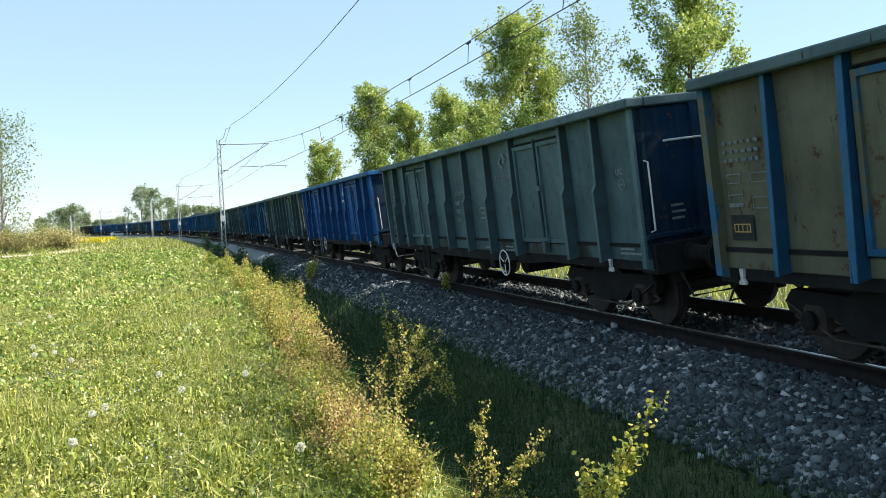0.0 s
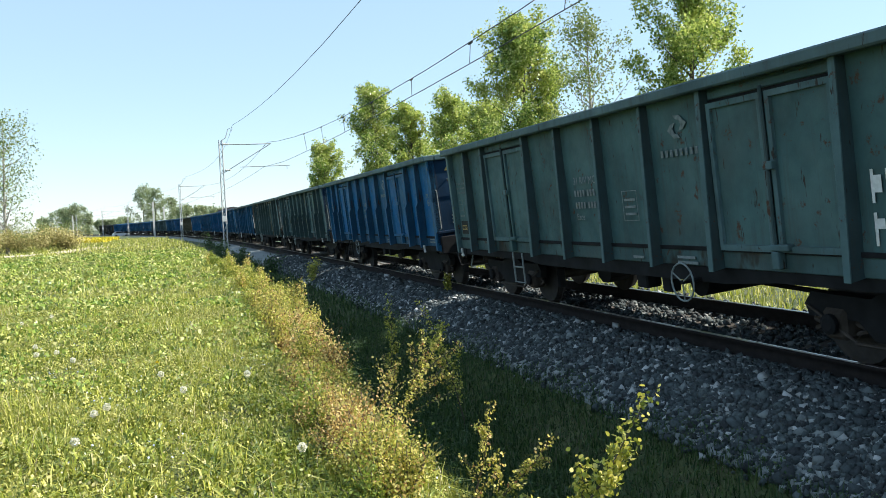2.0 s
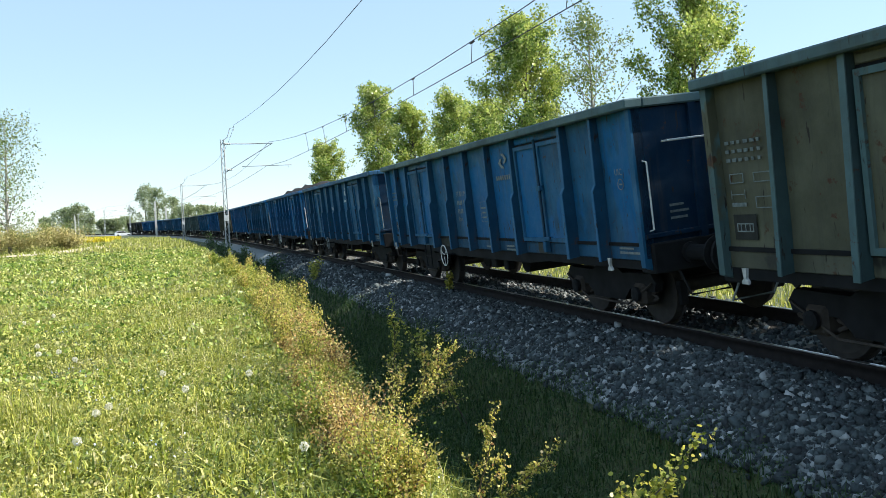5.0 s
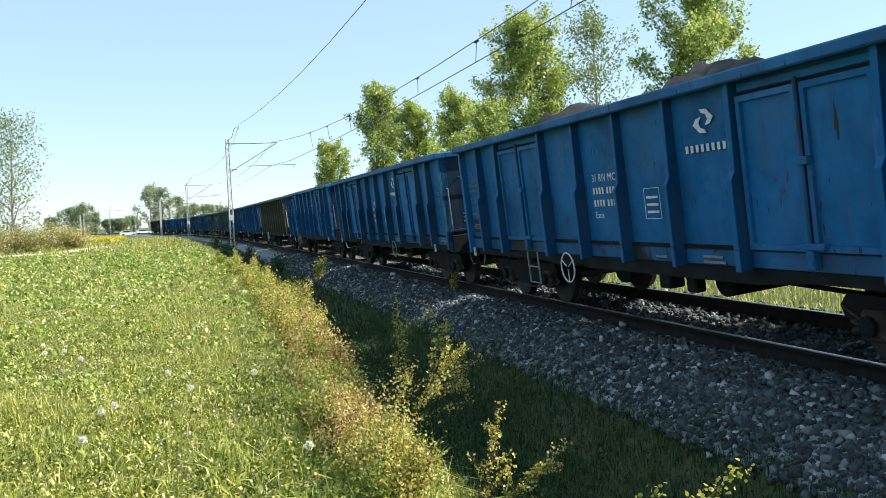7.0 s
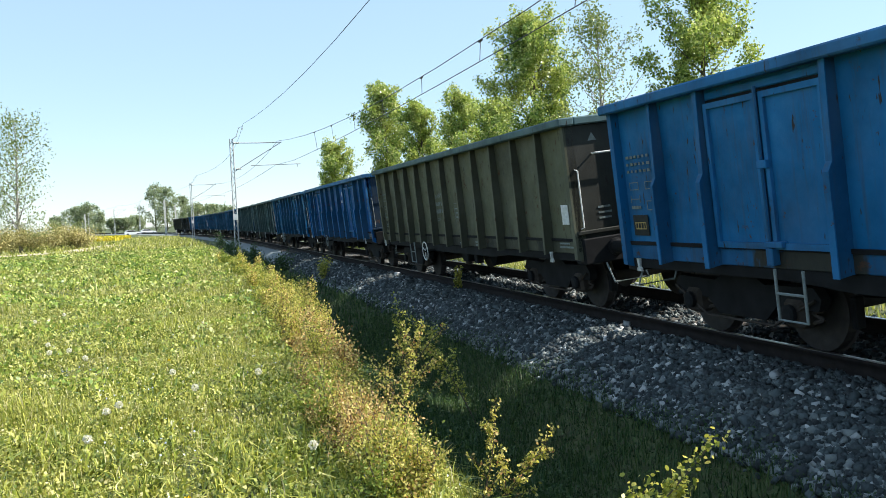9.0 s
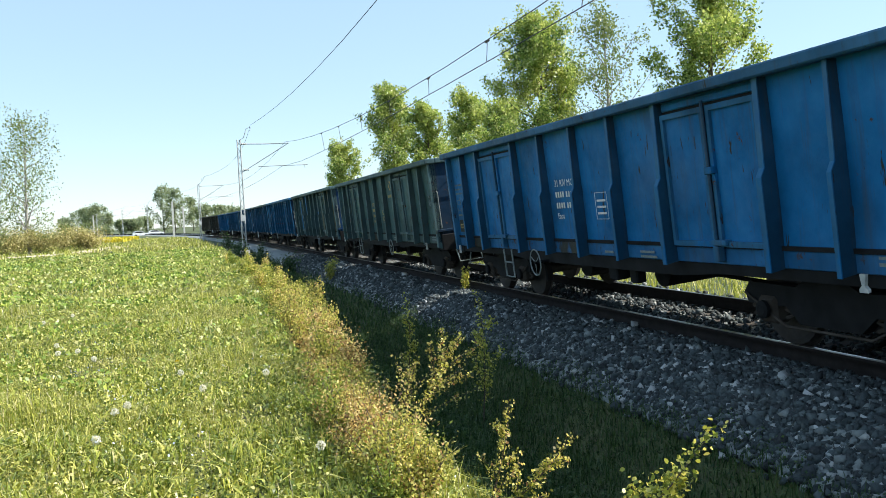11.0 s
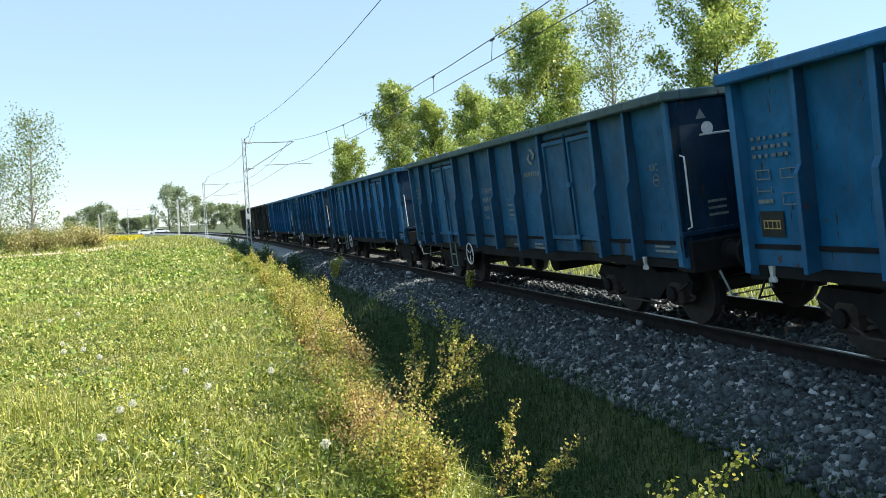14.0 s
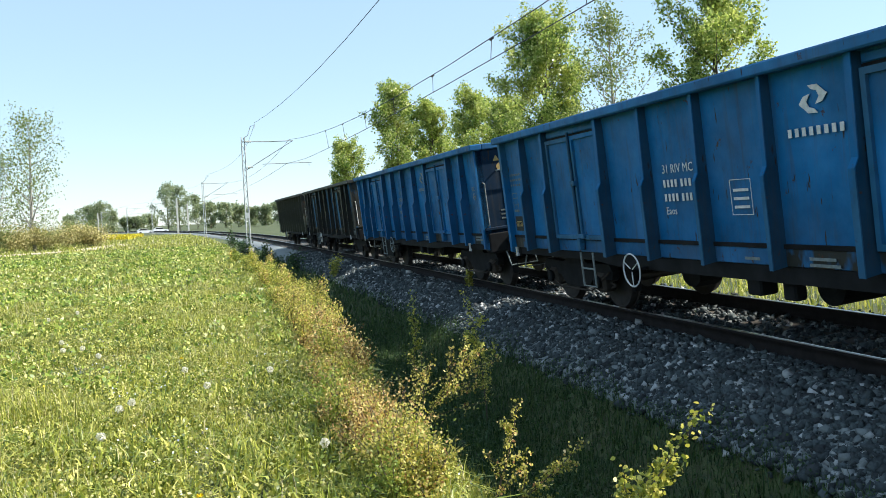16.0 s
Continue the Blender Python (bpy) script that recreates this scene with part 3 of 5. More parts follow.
def wagon_mesh_parts(w, kinked=True, doors=True):
    ys = [HALF - u for u in RIBS] if doors else [HALF - BOX * k / 12 for k in range(13)]
    for side in (-1, 1):
        # pressed side sheet, a little hollow between the ribs
        v, f = [], []
        rows = [(Z_LOW + 0.16, 0.0), (1.4, 0.012), (2.2, 0.016), (Z_TOP, 0.0)]
        cols = np.linspace(HALF, -HALF, 31)
        for y in cols:
            for z, d in rows:
                k = abs(math.sin(y * 2.6)) * d
                v.append((side * (W_SHEET - k), y, z))
        n = len(rows)
        f = [(a * n + j, a * n + j + 1, (a + 1) * n + j + 1, (a + 1) * n + j) for a in range(30) for j in range(n - 1)]
        m = len(v)
        v += [(side * (W_SHEET - 0.03), y, z) for y, z in ((HALF, Z_LOW + 0.16), (HALF, Z_TOP), (-HALF, Z_TOP), (-HALF, Z_LOW + 0.16))]
        f.append((m, m + 1, m + 2, m + 3))
        ink(part("side_wall", mesh_of("side_wall", v, f, UNDER), None, w), "side")
        o = W_SHEET
        ink(part("side_sill", boxes((min(side * (o - 0.06), side * (o + 0.012)), max(side * (o - 0.06), side * (o + 0.012)), -HALF, HALF, Z_LOW + 0.02, Z_LOW + 0.2), bevel=0.008), UNDER, w), "sill")
        # ledge coloured dark to draw the shadow line above the sill
        step_bm = boxes((min(side * (o + 0.005), side * (o + 0.028)), max(side * (o + 0.005), side * (o + 0.028)), -HALF + 0.1, HALF - 0.1, Z_LOW + 0.2, Z_LOW + 0.245))
        part("lower_ledge", step_bm, UNDER, w)
        mesh = {}
        for i, y in enumerate(ys[1:-1], 1):
            at_door = doors and i in (2, 3, 7, 8)
            wide = 0.034 if at_door else 0.022
            if at_door not in mesh:
                bm = prism([(side * p, z) for p, z in rib_outline(kinked)], "y", -wide, wide)
                me = bpy.data.meshes.new("rib")
                bm.to_mesh(me)
                bm.free()
                me.materials.append(UNDER)
                mesh[at_door] = me
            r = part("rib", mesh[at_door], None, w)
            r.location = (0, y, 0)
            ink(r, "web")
            key = "flange", at_door
            if key not in mesh:
                # outer flange, its light-catching edge put in by paler paint, bent with the web
                edge = [(p, z) for p, z in rib_outline(kinked) if p > W_SHEET + 0.02]
                outline = [(side * (p - 0.004), z) for p, z in edge] + [(side * (p + 0.008), z) for p, z in edge[::-1]]
                bm = prism(outline, "y", -wide - 0.006, wide + 0.006)
                me = bpy.data.meshes.new("flange")
                bm.to_mesh(me)
                bm.free()
                me.materials.append(UNDER)
                mesh[key] = me
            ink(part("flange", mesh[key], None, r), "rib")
        for y in (HALF - 0.05, -HALF + 0.05):
            bm = prism([(side * (o - 0.06), Z_LOW - 0.12), (side * W_SIDE, Z_LOW - 0.05), (side * W_SIDE, Z_TOP), (side * (o - 0.06), Z_TOP)], "y", y - 0.05, y + 0.05)
            ink(part("corner_post", bm, UNDER, w), "rib")
        if doors:
            for a, b in ((2, 3), (7, 8)):
                y1, y0 = ys[a] - 0.07, ys[b] + 0.07
                mid = (y0 + y1) / 2
                # dark sheet behind the leaves stands for the shade in their gaps
                a_, b_ = sorted((side * (o + 0.001), side * (o + 0.005)))
                part("door_gasket", boxes((a_, b_, y0 - 0.03, y1 + 0.03, 1.212, 2.755)), UNDER, w)
                for p, q in ((y0, mid - 0.03), (mid + 0.03, y1)):
                    x0, x1 = o + 0.006, o + 0.03
                    bm = boxes((x0, x1, p, q, 1.18, 2.72), bevel=0.006)
                    fr = ring_frame(p, q, 1.18, 2.72, 0.06, x1 - 0.002, x1 + 0.036)
                    if side < 0:
                        for b_ in (bm, fr):
                            bmesh.ops.rotate(b_, verts=b_.verts, cent=(0, mid, 0), matrix=Matrix.Rotation(math.pi, 3, "Z"))
                    d = ink(part("door", bm, UNDER, w), "door")
                    ink(part("door_frame", fr, UNDER, d), "rib")
                bar = rod([(side * (o + 0.08), mid, 1.06), (side * (o + 0.08), mid, 2.78)], 0.02)
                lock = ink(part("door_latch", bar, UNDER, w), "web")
                for nm, a_, b_, c_, d_ in (("latch_lock", mid - 0.09, mid + 0.05, 1.98, 2.06), ("latch_handle", mid - 0.2, mid + 0.06, 1.2, 1.26), ("latch_foot", mid - 0.05, mid + 0.05, 1.02, 1.19)):
                    ink(part(nm, boxes((min(side * (o + 0.02), side * (o + 0.11)), max(side * (o + 0.02), side * (o + 0.11)), a_, b_, c_, d_), bevel=0.008), UNDER, lock), "rib")
                hatch = boxes((min(side * (o + 0.01), side * (o + 0.03)), max(side * (o + 0.01), side * (o + 0.03)), y0, y1, 2.76, 2.84), bevel=0.006)
                ink(part("door_lintel", hatch, UNDER, w), "door")
    # rim all round, overhanging
    o, h, e = W_SIDE + 0.085, 0.11, HALF + 0.075
    lip = boxes((-o, -o + 0.25, -e, e, Z_TOP, Z_RIM), (o - 0.25, o, -e, e, Z_TOP, Z_RIM), (-o + 0.25, o - 0.25, -e, -e + 0.15, Z_TOP, Z_RIM), (-o + 0.25, o - 0.25, e - 0.15, e, Z_TOP, Z_RIM), bevel=0.018)
    ink(part("top_rim", lip, UNDER, w), "rim")
    for end in (-1, 1):
        y = end * HALF
        a, b = sorted((y - end * 0.05, y))
        ink(part("end_wall", boxes((-W_SIDE + 0.03, W_SIDE - 0.03, a, b, Z_LOW + 0.05, Z_TOP), bevel=0.006), UNDER, w), "end")
        for x in (-0.62, 0.62):
            a, b = sorted((y, y + end * 0.06))
            ink(part("end_post", prism([(a, Z_LOW) if end > 0 else (b, Z_LOW), (b, Z_LOW) if end > 0 else (a, Z_LOW), (y + end * 0.06, Z_TOP), (y, Z_TOP)], "x", x - 0.05, x + 0.05), UNDER, w), "end")
        a, b = sorted((y, y + end * 0.05))
        ink(part("end_belt", boxes((-W_SIDE + 0.03, W_SIDE - 0.03, a, b, Z_LOW + 0.3, Z_LOW + 0.36), bevel=0.01), UNDER, w), "end")
        a, b = sorted((y - end * 0.25, y + end * 0.07))
        part("headstock", boxes((-1.38, 1.38, a, b, 0.82, 1.2), bevel=0.015), UNDER, w)
        for x in (-0.875, 0.875):
            prof = [(0.0, 0.13), (0.05, 0.13), (0.06, 0.1), (0.4, 0.095), (0.42, 0.075), (0.56, 0.075), (0.57, 0.15), (0.585, 0.22), (0.62, 0.225), (0.635, 0.18)]
            bm = lathe_x(prof, sides=18)
            bmesh.ops.rotate(bm, verts=bm.verts, matrix=Matrix.Rotation(end * math.pi / 2, 3, "Z"))
            bmesh.ops.translate(bm, verts=bm.verts, vec=(x, y + end * 0.065, 1.03))
            part("buffer", bm, UNDER, w, "round steel buffer")
        hook = rod([(0, y + end * 0.05, 1.02), (0, y + end * 0.35, 1.02), (0, y + end * 0.6, 0.93), (0, y + end * 0.7, 0.82)], 0.045)
        part("coupling", hook, UNDER, w)
        hose = rod([(0.3, y + end * 0.1, 0.85), (0.32, y + end * 0.3, 0.55), (0.3, y + end * 0.5, 0.42), (0.25, y + end * 0.68, 0.55)], 0.025)
        part("brake_hose", hose, BLACKISH, w)
        for side in (-1, 1):
            x = side * (W_SIDE - 0.12)
            g = rod([(x, y, 1.35), (x, y + end * 0.09, 1.37), (x, y + end * 0.09, 2.2), (x, y, 2.22)], 0.011)
            ink(part("grab_rail", g, UNDER, w, "pale painted grab rail"), "grab")
        yy = y + end * 0.1
        ink(part("hand_bar", rod([(-1.05, y, 2.43), (-1.05, yy, 2.43), (-0.45, yy, 2.43), (-0.45, y, 2.43)], 0.014), UNDER, w), "grab")
        ink(part("shunter_bar", rod([(-1.1, yy + end * 0.06, 0.82), (-1.1, yy + end * 0.25, 0.55), (-0.55, yy + end * 0.25, 0.55), (-0.55, yy + end * 0.06, 0.82)], 0.016), UNDER, w), "step")
    part("floor", boxes((-1.33, 1.33, -HALF + 0.06, HALF - 0.06, 1.06, 1.14), bevel=0.004), UNDER, w)
    part("centre_sill", boxes((-0.22, 0.22, -HALF, HALF, 0.72, 1.06), bevel=0.02), UNDER, w)
    part("side_beam", prism([(-HALF + 0.2, 0.98), (HALF - 0.2, 0.98), (HALF - 0.2, 0.86), (3.2, 0.86), (2.4, 0.8), (-2.4, 0.8), (-3.2, 0.86), (-HALF + 0.2, 0.86)], "x", -1.36, -1.28), UNDER, w)
    part("side_beam", prism([(-HALF + 0.2, 0.98), (HALF - 0.2, 0.98), (HALF - 0.2, 0.86), (3.2, 0.86), (2.4, 0.8), (-2.4, 0.8), (-3.2, 0.86), (-HALF + 0.2, 0.86)], "x", 1.28, 1.36), UNDER, w)
    part("air_tank", lathe_x([(-0.5, 0.12), (-0.47, 0.2), (0.47, 0.2), (0.5, 0.12)], at=(-0.5, -1.3, 0.72)), UNDER, w)
    part("brake_cylinder", prism([(-0.32, 0.9), (0.32, 0.9), (0.2, 0.5), (0.08, 0.42), (-0.08, 0.42), (-0.2, 0.5)], "x", -0.55, -0.2, None), UNDER, w).location = (0, 1.9, 0)
    part("brake_rigging", rod([(-0.35, 3.4, 0.55), (-0.35, 1.9, 0.62), (-0.3, -1.0, 0.62), (-0.3, -3.4, 0.52)], 0.03), UNDER, w)
    part("distributor_valve", boxes((-1.3, -1.08, -0.65, -0.4, 0.62, 0.86), bevel=0.02), UNDER, w)
    part("relay_valve", boxes((-1.27, -1.12, -1.15, -0.95, 0.6, 0.82), bevel=0.02), UNDER, w)
    # hand brake wheel and step on the visible side
    y = HALF - 4.75
    ring = rod([(-1.6, y + 0.215 * math.cos(a), 0.83 + 0.215 * math.sin(a)) for a in (2 * math.pi * k / 20 for k in range(20))], 0.011, closed=True)
    hub = ink(part("brake_wheel", ring, UNDER, w, "pale spoked hand brake wheel"), "grab")
    for k in range(3):
        a = 2 * math.pi * k / 3 + 0.5
        ink(part("spoke", rod([(-1.6, y, 0.83), (-1.6, y + 0.21 * math.cos(a), 0.83 + 0.21 * math.sin(a))], 0.008), UNDER, hub), "grab")
    part("spindle", rod([(-1.62, y, 0.83), (-1.2, y, 0.83)], 0.025), UNDER, hub)
    y = HALF - 3.25
    ink(part("step", rod([(-1.5, y + 0.2, 1.0), (-1.5, y + 0.2, 0.5), (-1.5, y - 0.2, 0.5), (-1.5, y - 0.2, 1.0)], 0.016), UNDER, w, "bent steel foot step"), "step")
    ink(part("rung", rod([(-1.5, y + 0.19, 0.76), (-1.5, y - 0.19, 0.76)], 0.014), UNDER, w), "step")
    for y in (HALF - 0.55, -HALF + 0.75):
        hook = prism([(y - 0.035, 1.02), (y + 0.035, 1.02), (y + 0.018, 0.92), (y + 0.05, 0.89), (y + 0.05, 0.86), (y - 0.05, 0.86), (y - 0.05, 0.89), (y - 0.018, 0.92)], "x", -1.57, -1.54)
        part("towing_hook", hook, HOOK, w, "pale towing hook under the sill")
    for y in (4.5, -4.5):
        bogie(w, y)


WHEELS = []
WHEEL_R = 0.46


def bogie(w, y):
    b = part("bogie", boxes((-0.85, 0.85, -0.16, 0.16, 0.42, 0.74), bevel=0.03), UNDER, w, "grimy two-axle bogie")
    b.location = (0, y, 0)
    for side in (-1, 1):
        x = side * 1.0
        frame_ = prism([(-1.3, 0.62), (-1.2, 0.74), (-0.45, 0.72), (-0.3, 0.8), (0.3, 0.8), (0.45, 0.72), (1.2, 0.74), (1.3, 0.62), (1.25, 0.5), (0.62, 0.5), (0.42, 0.33), (-0.42, 0.33), (-0.62, 0.5), (-1.25, 0.5)], "x", x - 0.06, x + 0.06)
        part("side_frame", frame_, UNDER, b)
        lever = rod([(x + side * 0.09, -1.25, 0.62), (x + side * 0.1, -0.6, 0.3), (x + side * 0.1, 0.6, 0.3), (x + side * 0.09, 1.25, 0.62)], 0.016, 5)
        part("safety_strap", lever, GRIME, b)
        for k in (-0.9, 0.9):
            part("axle_cap", lathe_x([(0.0, 0.1), (0.04, 0.1), (0.055, 0.06)] if side > 0 else [(-0.055, 0.06), (-0.04, 0.1), (0.0, 0.1)], sides=12, at=(x + side * 0.12, k, 0.46)), UNDER, b)
            part("axle_box", boxes((min(x - 0.1, x + 0.12), max(x - 0.1, x + 0.12), k - 0.15, k + 0.15, 0.3, 0.6), bevel=0.04), GRIME, b)
            for j in (-0.27, 0.27):
                part("spring", rod([(x, k + j + 0.07 * math.cos(a * 1.0), 0.36 + 0.016 * a) for a in np.arange(0, 15, 0.8)], 0.022, 5), GRIME, b)
            part("brake_block", boxes((side * 0.75 - 0.06, side * 0.75 + 0.06, k - 0.56, k - 0.48, 0.3, 0.62), bevel=0.015), UNDER, b)
    for k in (-0.9, 0.9):
        bm = lathe_x([(-1.05, 0.06), (-0.82, 0.06), (-0.81, 0.2), (-0.8, WHEEL_R - 0.07), (-0.79, WHEEL_R - 0.01), (-0.69, WHEEL_R), (-0.682, WHEEL_R + 0.03), (-0.665, WHEEL_R + 0.02), (-0.66, WHEEL_R - 0.08), (-0.7, 0.2), (-0.66, 0.09),
                      (0.66, 0.09), (0.7, 0.2), (0.66, WHEEL_R - 0.08), (0.665, WHEEL_R + 0.02), (0.682, WHEEL_R + 0.03), (0.69, WHEEL_R), (0.79, WHEEL_R - 0.01), (0.8, WHEEL_R - 0.07), (0.81, 0.2), (0.82, 0.06), (1.05, 0.06)], sides=24)
        s = part("wheelset", bm, TREAD, b)
        s.location = (0, k, WHEEL_R)
        s.rotation_mode = "QUATERNION"


def lettering(w, text, y, z, size, mat, x=-W_SHEET - 0.012, name="lettering"):
    """Stencilled words on the side that faces the meadow; y is where they begin."""
    cu = bpy.data.curves.new(name, "FONT")
    cu.body, cu.size, cu.extrude, cu.resolution_u = text, size, 0.001, 2
    cu.space_line = 0.95
    cu.materials.append(mat)
    ob = new(name, cu)
    ob.parent = w
    ob.matrix_local = Matrix(((0, 0, -1, x), (-1, 0, 0, y), (0, 1, 0, z), (0, 0, 0, 1)))
    return ob


def bars(w, rows, mat, x=-W_SHEET - 0.011, name="marking"):
    """Flat painted marks (y0, y1, z0, z1) on the side that faces the meadow."""
    bm = bmesh.new()
    for y0, y1, z0, z1 in rows:
        box(bm, x - 0.002, x + 0.002, min(y0, y1), max(y0, y1), z0, z1)
    return tagged(part(name, bm, mat, w), kind="stuff")


def frame_bars(y, z, w_, h_, t=0.007):
    return [(y, y - w_, z, z + t), (y, y - w_, z + h_ - t, z + h_), (y, y - t, z + t, z + h_ - t), (y - w_ + t, y - w_, z + t, z + h_ - t)]


def emblem(w, y, z, mat, x=-W_SHEET - 0.012):
    """Two curved blades round a gap, and a bar under them."""
    bm = bmesh.new()
    for k in (0, 1):
        pts = [(-0.05, 0.13), (0.07, 0.125), (0.19, 0.03), (0.12, -0.035), (0.03, -0.05), (0.085, 0.015), (0.055, 0.07), (-0.015, 0.09)]
        q = [(y - (a if k == 0 else -a), z + (b if k == 0 else -b)) for a, b in pts]
        prism(q, "x", x - 0.002, x + 0.002, bm)
    tagged(part("emblem", bm, mat, w), kind="stuff")
    rows, p = [], y + 0.38
    for k in range(8):
        rows.append((p, p - 0.05, z - 0.325, z - 0.245))
        p -= 0.098
    bars(w, rows, mat)


def markings(w, style, mat, rng, card=False):
    top = HALF
    # number panel: type line and letters stay, the number itself is bars
    y, z = top - RIBS[4] - 0.28, 2.02
    lettering(w, "31 RIV MC", y, z, 0.15, mat)
    rows = []
    for k, n in ((1, 7), (2, 8)):
        p = y
        for j in range(n):
            rows.append((p, p - 0.045, z - 0.17 * k, z - 0.17 * k + 0.09))
            p -= 0.085 if j != 3 else 0.13
    bars(w, rows, mat)
    lettering(w, "Eaos", y, z - 0.5, 0.13, mat)
    y, z = top - RIBS[5] - 0.42, 1.5
    bars(w, frame_bars(y, z, 0.36, 0.38) + [(y - 0.05, y - 0.31, z + 0.07 + 0.09 * k, z + 0.1 + 0.09 * k) for k in range(3)], mat)
    if style != 2:
        emblem(w, top - RIBS[6] - 0.62, 2.55, {1: OCHRE, 3: FAINT}.get(style, mat))
    # loading tables by the rear corner
    y = top - 0.2
    rows = []
    for k in range(3):
        p = y
        for j in range(6):
            rows.append((p, p - 0.04 - 0.03 * rng.random(), 2.08 + 0.09 * k, 2.115 + 0.09 * k))
            p -= 0.1
    rows += frame_bars(y - 0.02, 1.86, 0.22, 0.1, 0.01) + frame_bars(y - 0.4, 1.86, 0.26, 0.1, 0.01) + frame_bars(y - 0.4, 1.6, 0.26, 0.12, 0.01)
    rows += [(y - 0.02, y - 0.25, 1.74, 1.75), (y - 0.02, y - 0.03, 1.7, 1.79), (y - 0.24, y - 0.25, 1.7, 1.79), (y - 0.02, y - 0.25, 1.62, 1.66)]
    bars(w, rows, FAINT)
    plate = bars(w, [(y - 0.02, y - 0.38, 1.28, 1.54)], BLACKISH, name="table_plate")
    bars(w, frame_bars(y - 0.07, 1.36, 0.26, 0.09, 0.012) + [(y - 0.13 - 0.07 * k, y - 0.14 - 0.07 * k, 1.36, 1.45) for k in range(3)], OCHRE if rng.random() < 0.3 else FADED, x=-W_SHEET - 0.016)
    # front panel
    y = top - RIBS[9] - 0.36
    if style != 2:
        lettering(w, "UIC", y, 2.08, 0.12, FADED)
        ring = rod([(-W_SHEET - 0.012, y - 0.13 + 0.07 * math.cos(a), 1.96 + 0.07 * math.sin(a)) for a in (2 * math.pi * k / 14 for k in range(14))], 0.006, 4, closed=True)
        part("marking", ring, FADED, w)
        bars(w, [(y - 0.09, y - 0.17, 1.95, 1.97)], FADED)
    bars(w, [(y + 0.05, y - 0.5, 1.06, 1.09), (y + 0.05, y - 0.3, 1.12, 1.145)] + [(top - 7.9, top - 8.3, 1.0, 1.03), (top - 7.9, top - 8.25, 1.06, 1.09), (top - 6.9, top - 7.15, 1.03, 1.06)], FADED, x=-W_SHEET - 0.034)
    if card:
        bars(w, [(y - 0.1, y - 0.34, 1.42, 1.72)], WHITE, name="paper_card")
    # on the front end wall
    if rng.random() < 0.75:
        yy = -HALF - 0.004
        bm = prism([(-1.09, 2.62), (-0.95, 2.62), (-1.02, 2.74)], "y", yy - 0.003, yy)
        part("warning_sign", bm, OCHRE if rng.random() < 0.5 else FADED, w, "small triangular warning sign")
        if rng.random() < 0.6:
            bm = prism([(-0.95 + 0.08 * math.cos(a), 2.5 + 0.08 * math.sin(a)) for a in np.arange(0, 6.28, 0.35)], "y", yy - 0.003, yy)
            part("round_sign", bm, OCHRE if rng.random() < 0.5 else WHITE, w, "small round sign")
    bm = bmesh.new()
    for k in range(3):
        box(bm, -1.05, -0.78 - 0.1 * rng.random(), -HALF - 0.007, -HALF - 0.003, 1.62 - 0.08 * k, 1.65 - 0.08 * k)
    tagged(part("marking", bm, FAINT, w), kind="stuff")


BLUE, DEEP, TEAL, PETROL = (0.006, 0.108, 0.262), (0.003, 0.076, 0.24), (0.006, 0.122, 0.3), (0.012, 0.09, 0.182)
# navy of the end walls, darkened in the colour for their shade
SHADED_NAVY, MARINE = (0.003, 0.022, 0.052), (0.006, 0.098, 0.215)
GREEN, OLIVE, MOSS, KHAKI = (0.056, 0.106, 0.114), (0.085, 0.088, 0.06), (0.05, 0.105, 0.108), (0.104, 0.108, 0.07)
DARK = (0.032, 0.034, 0.03)
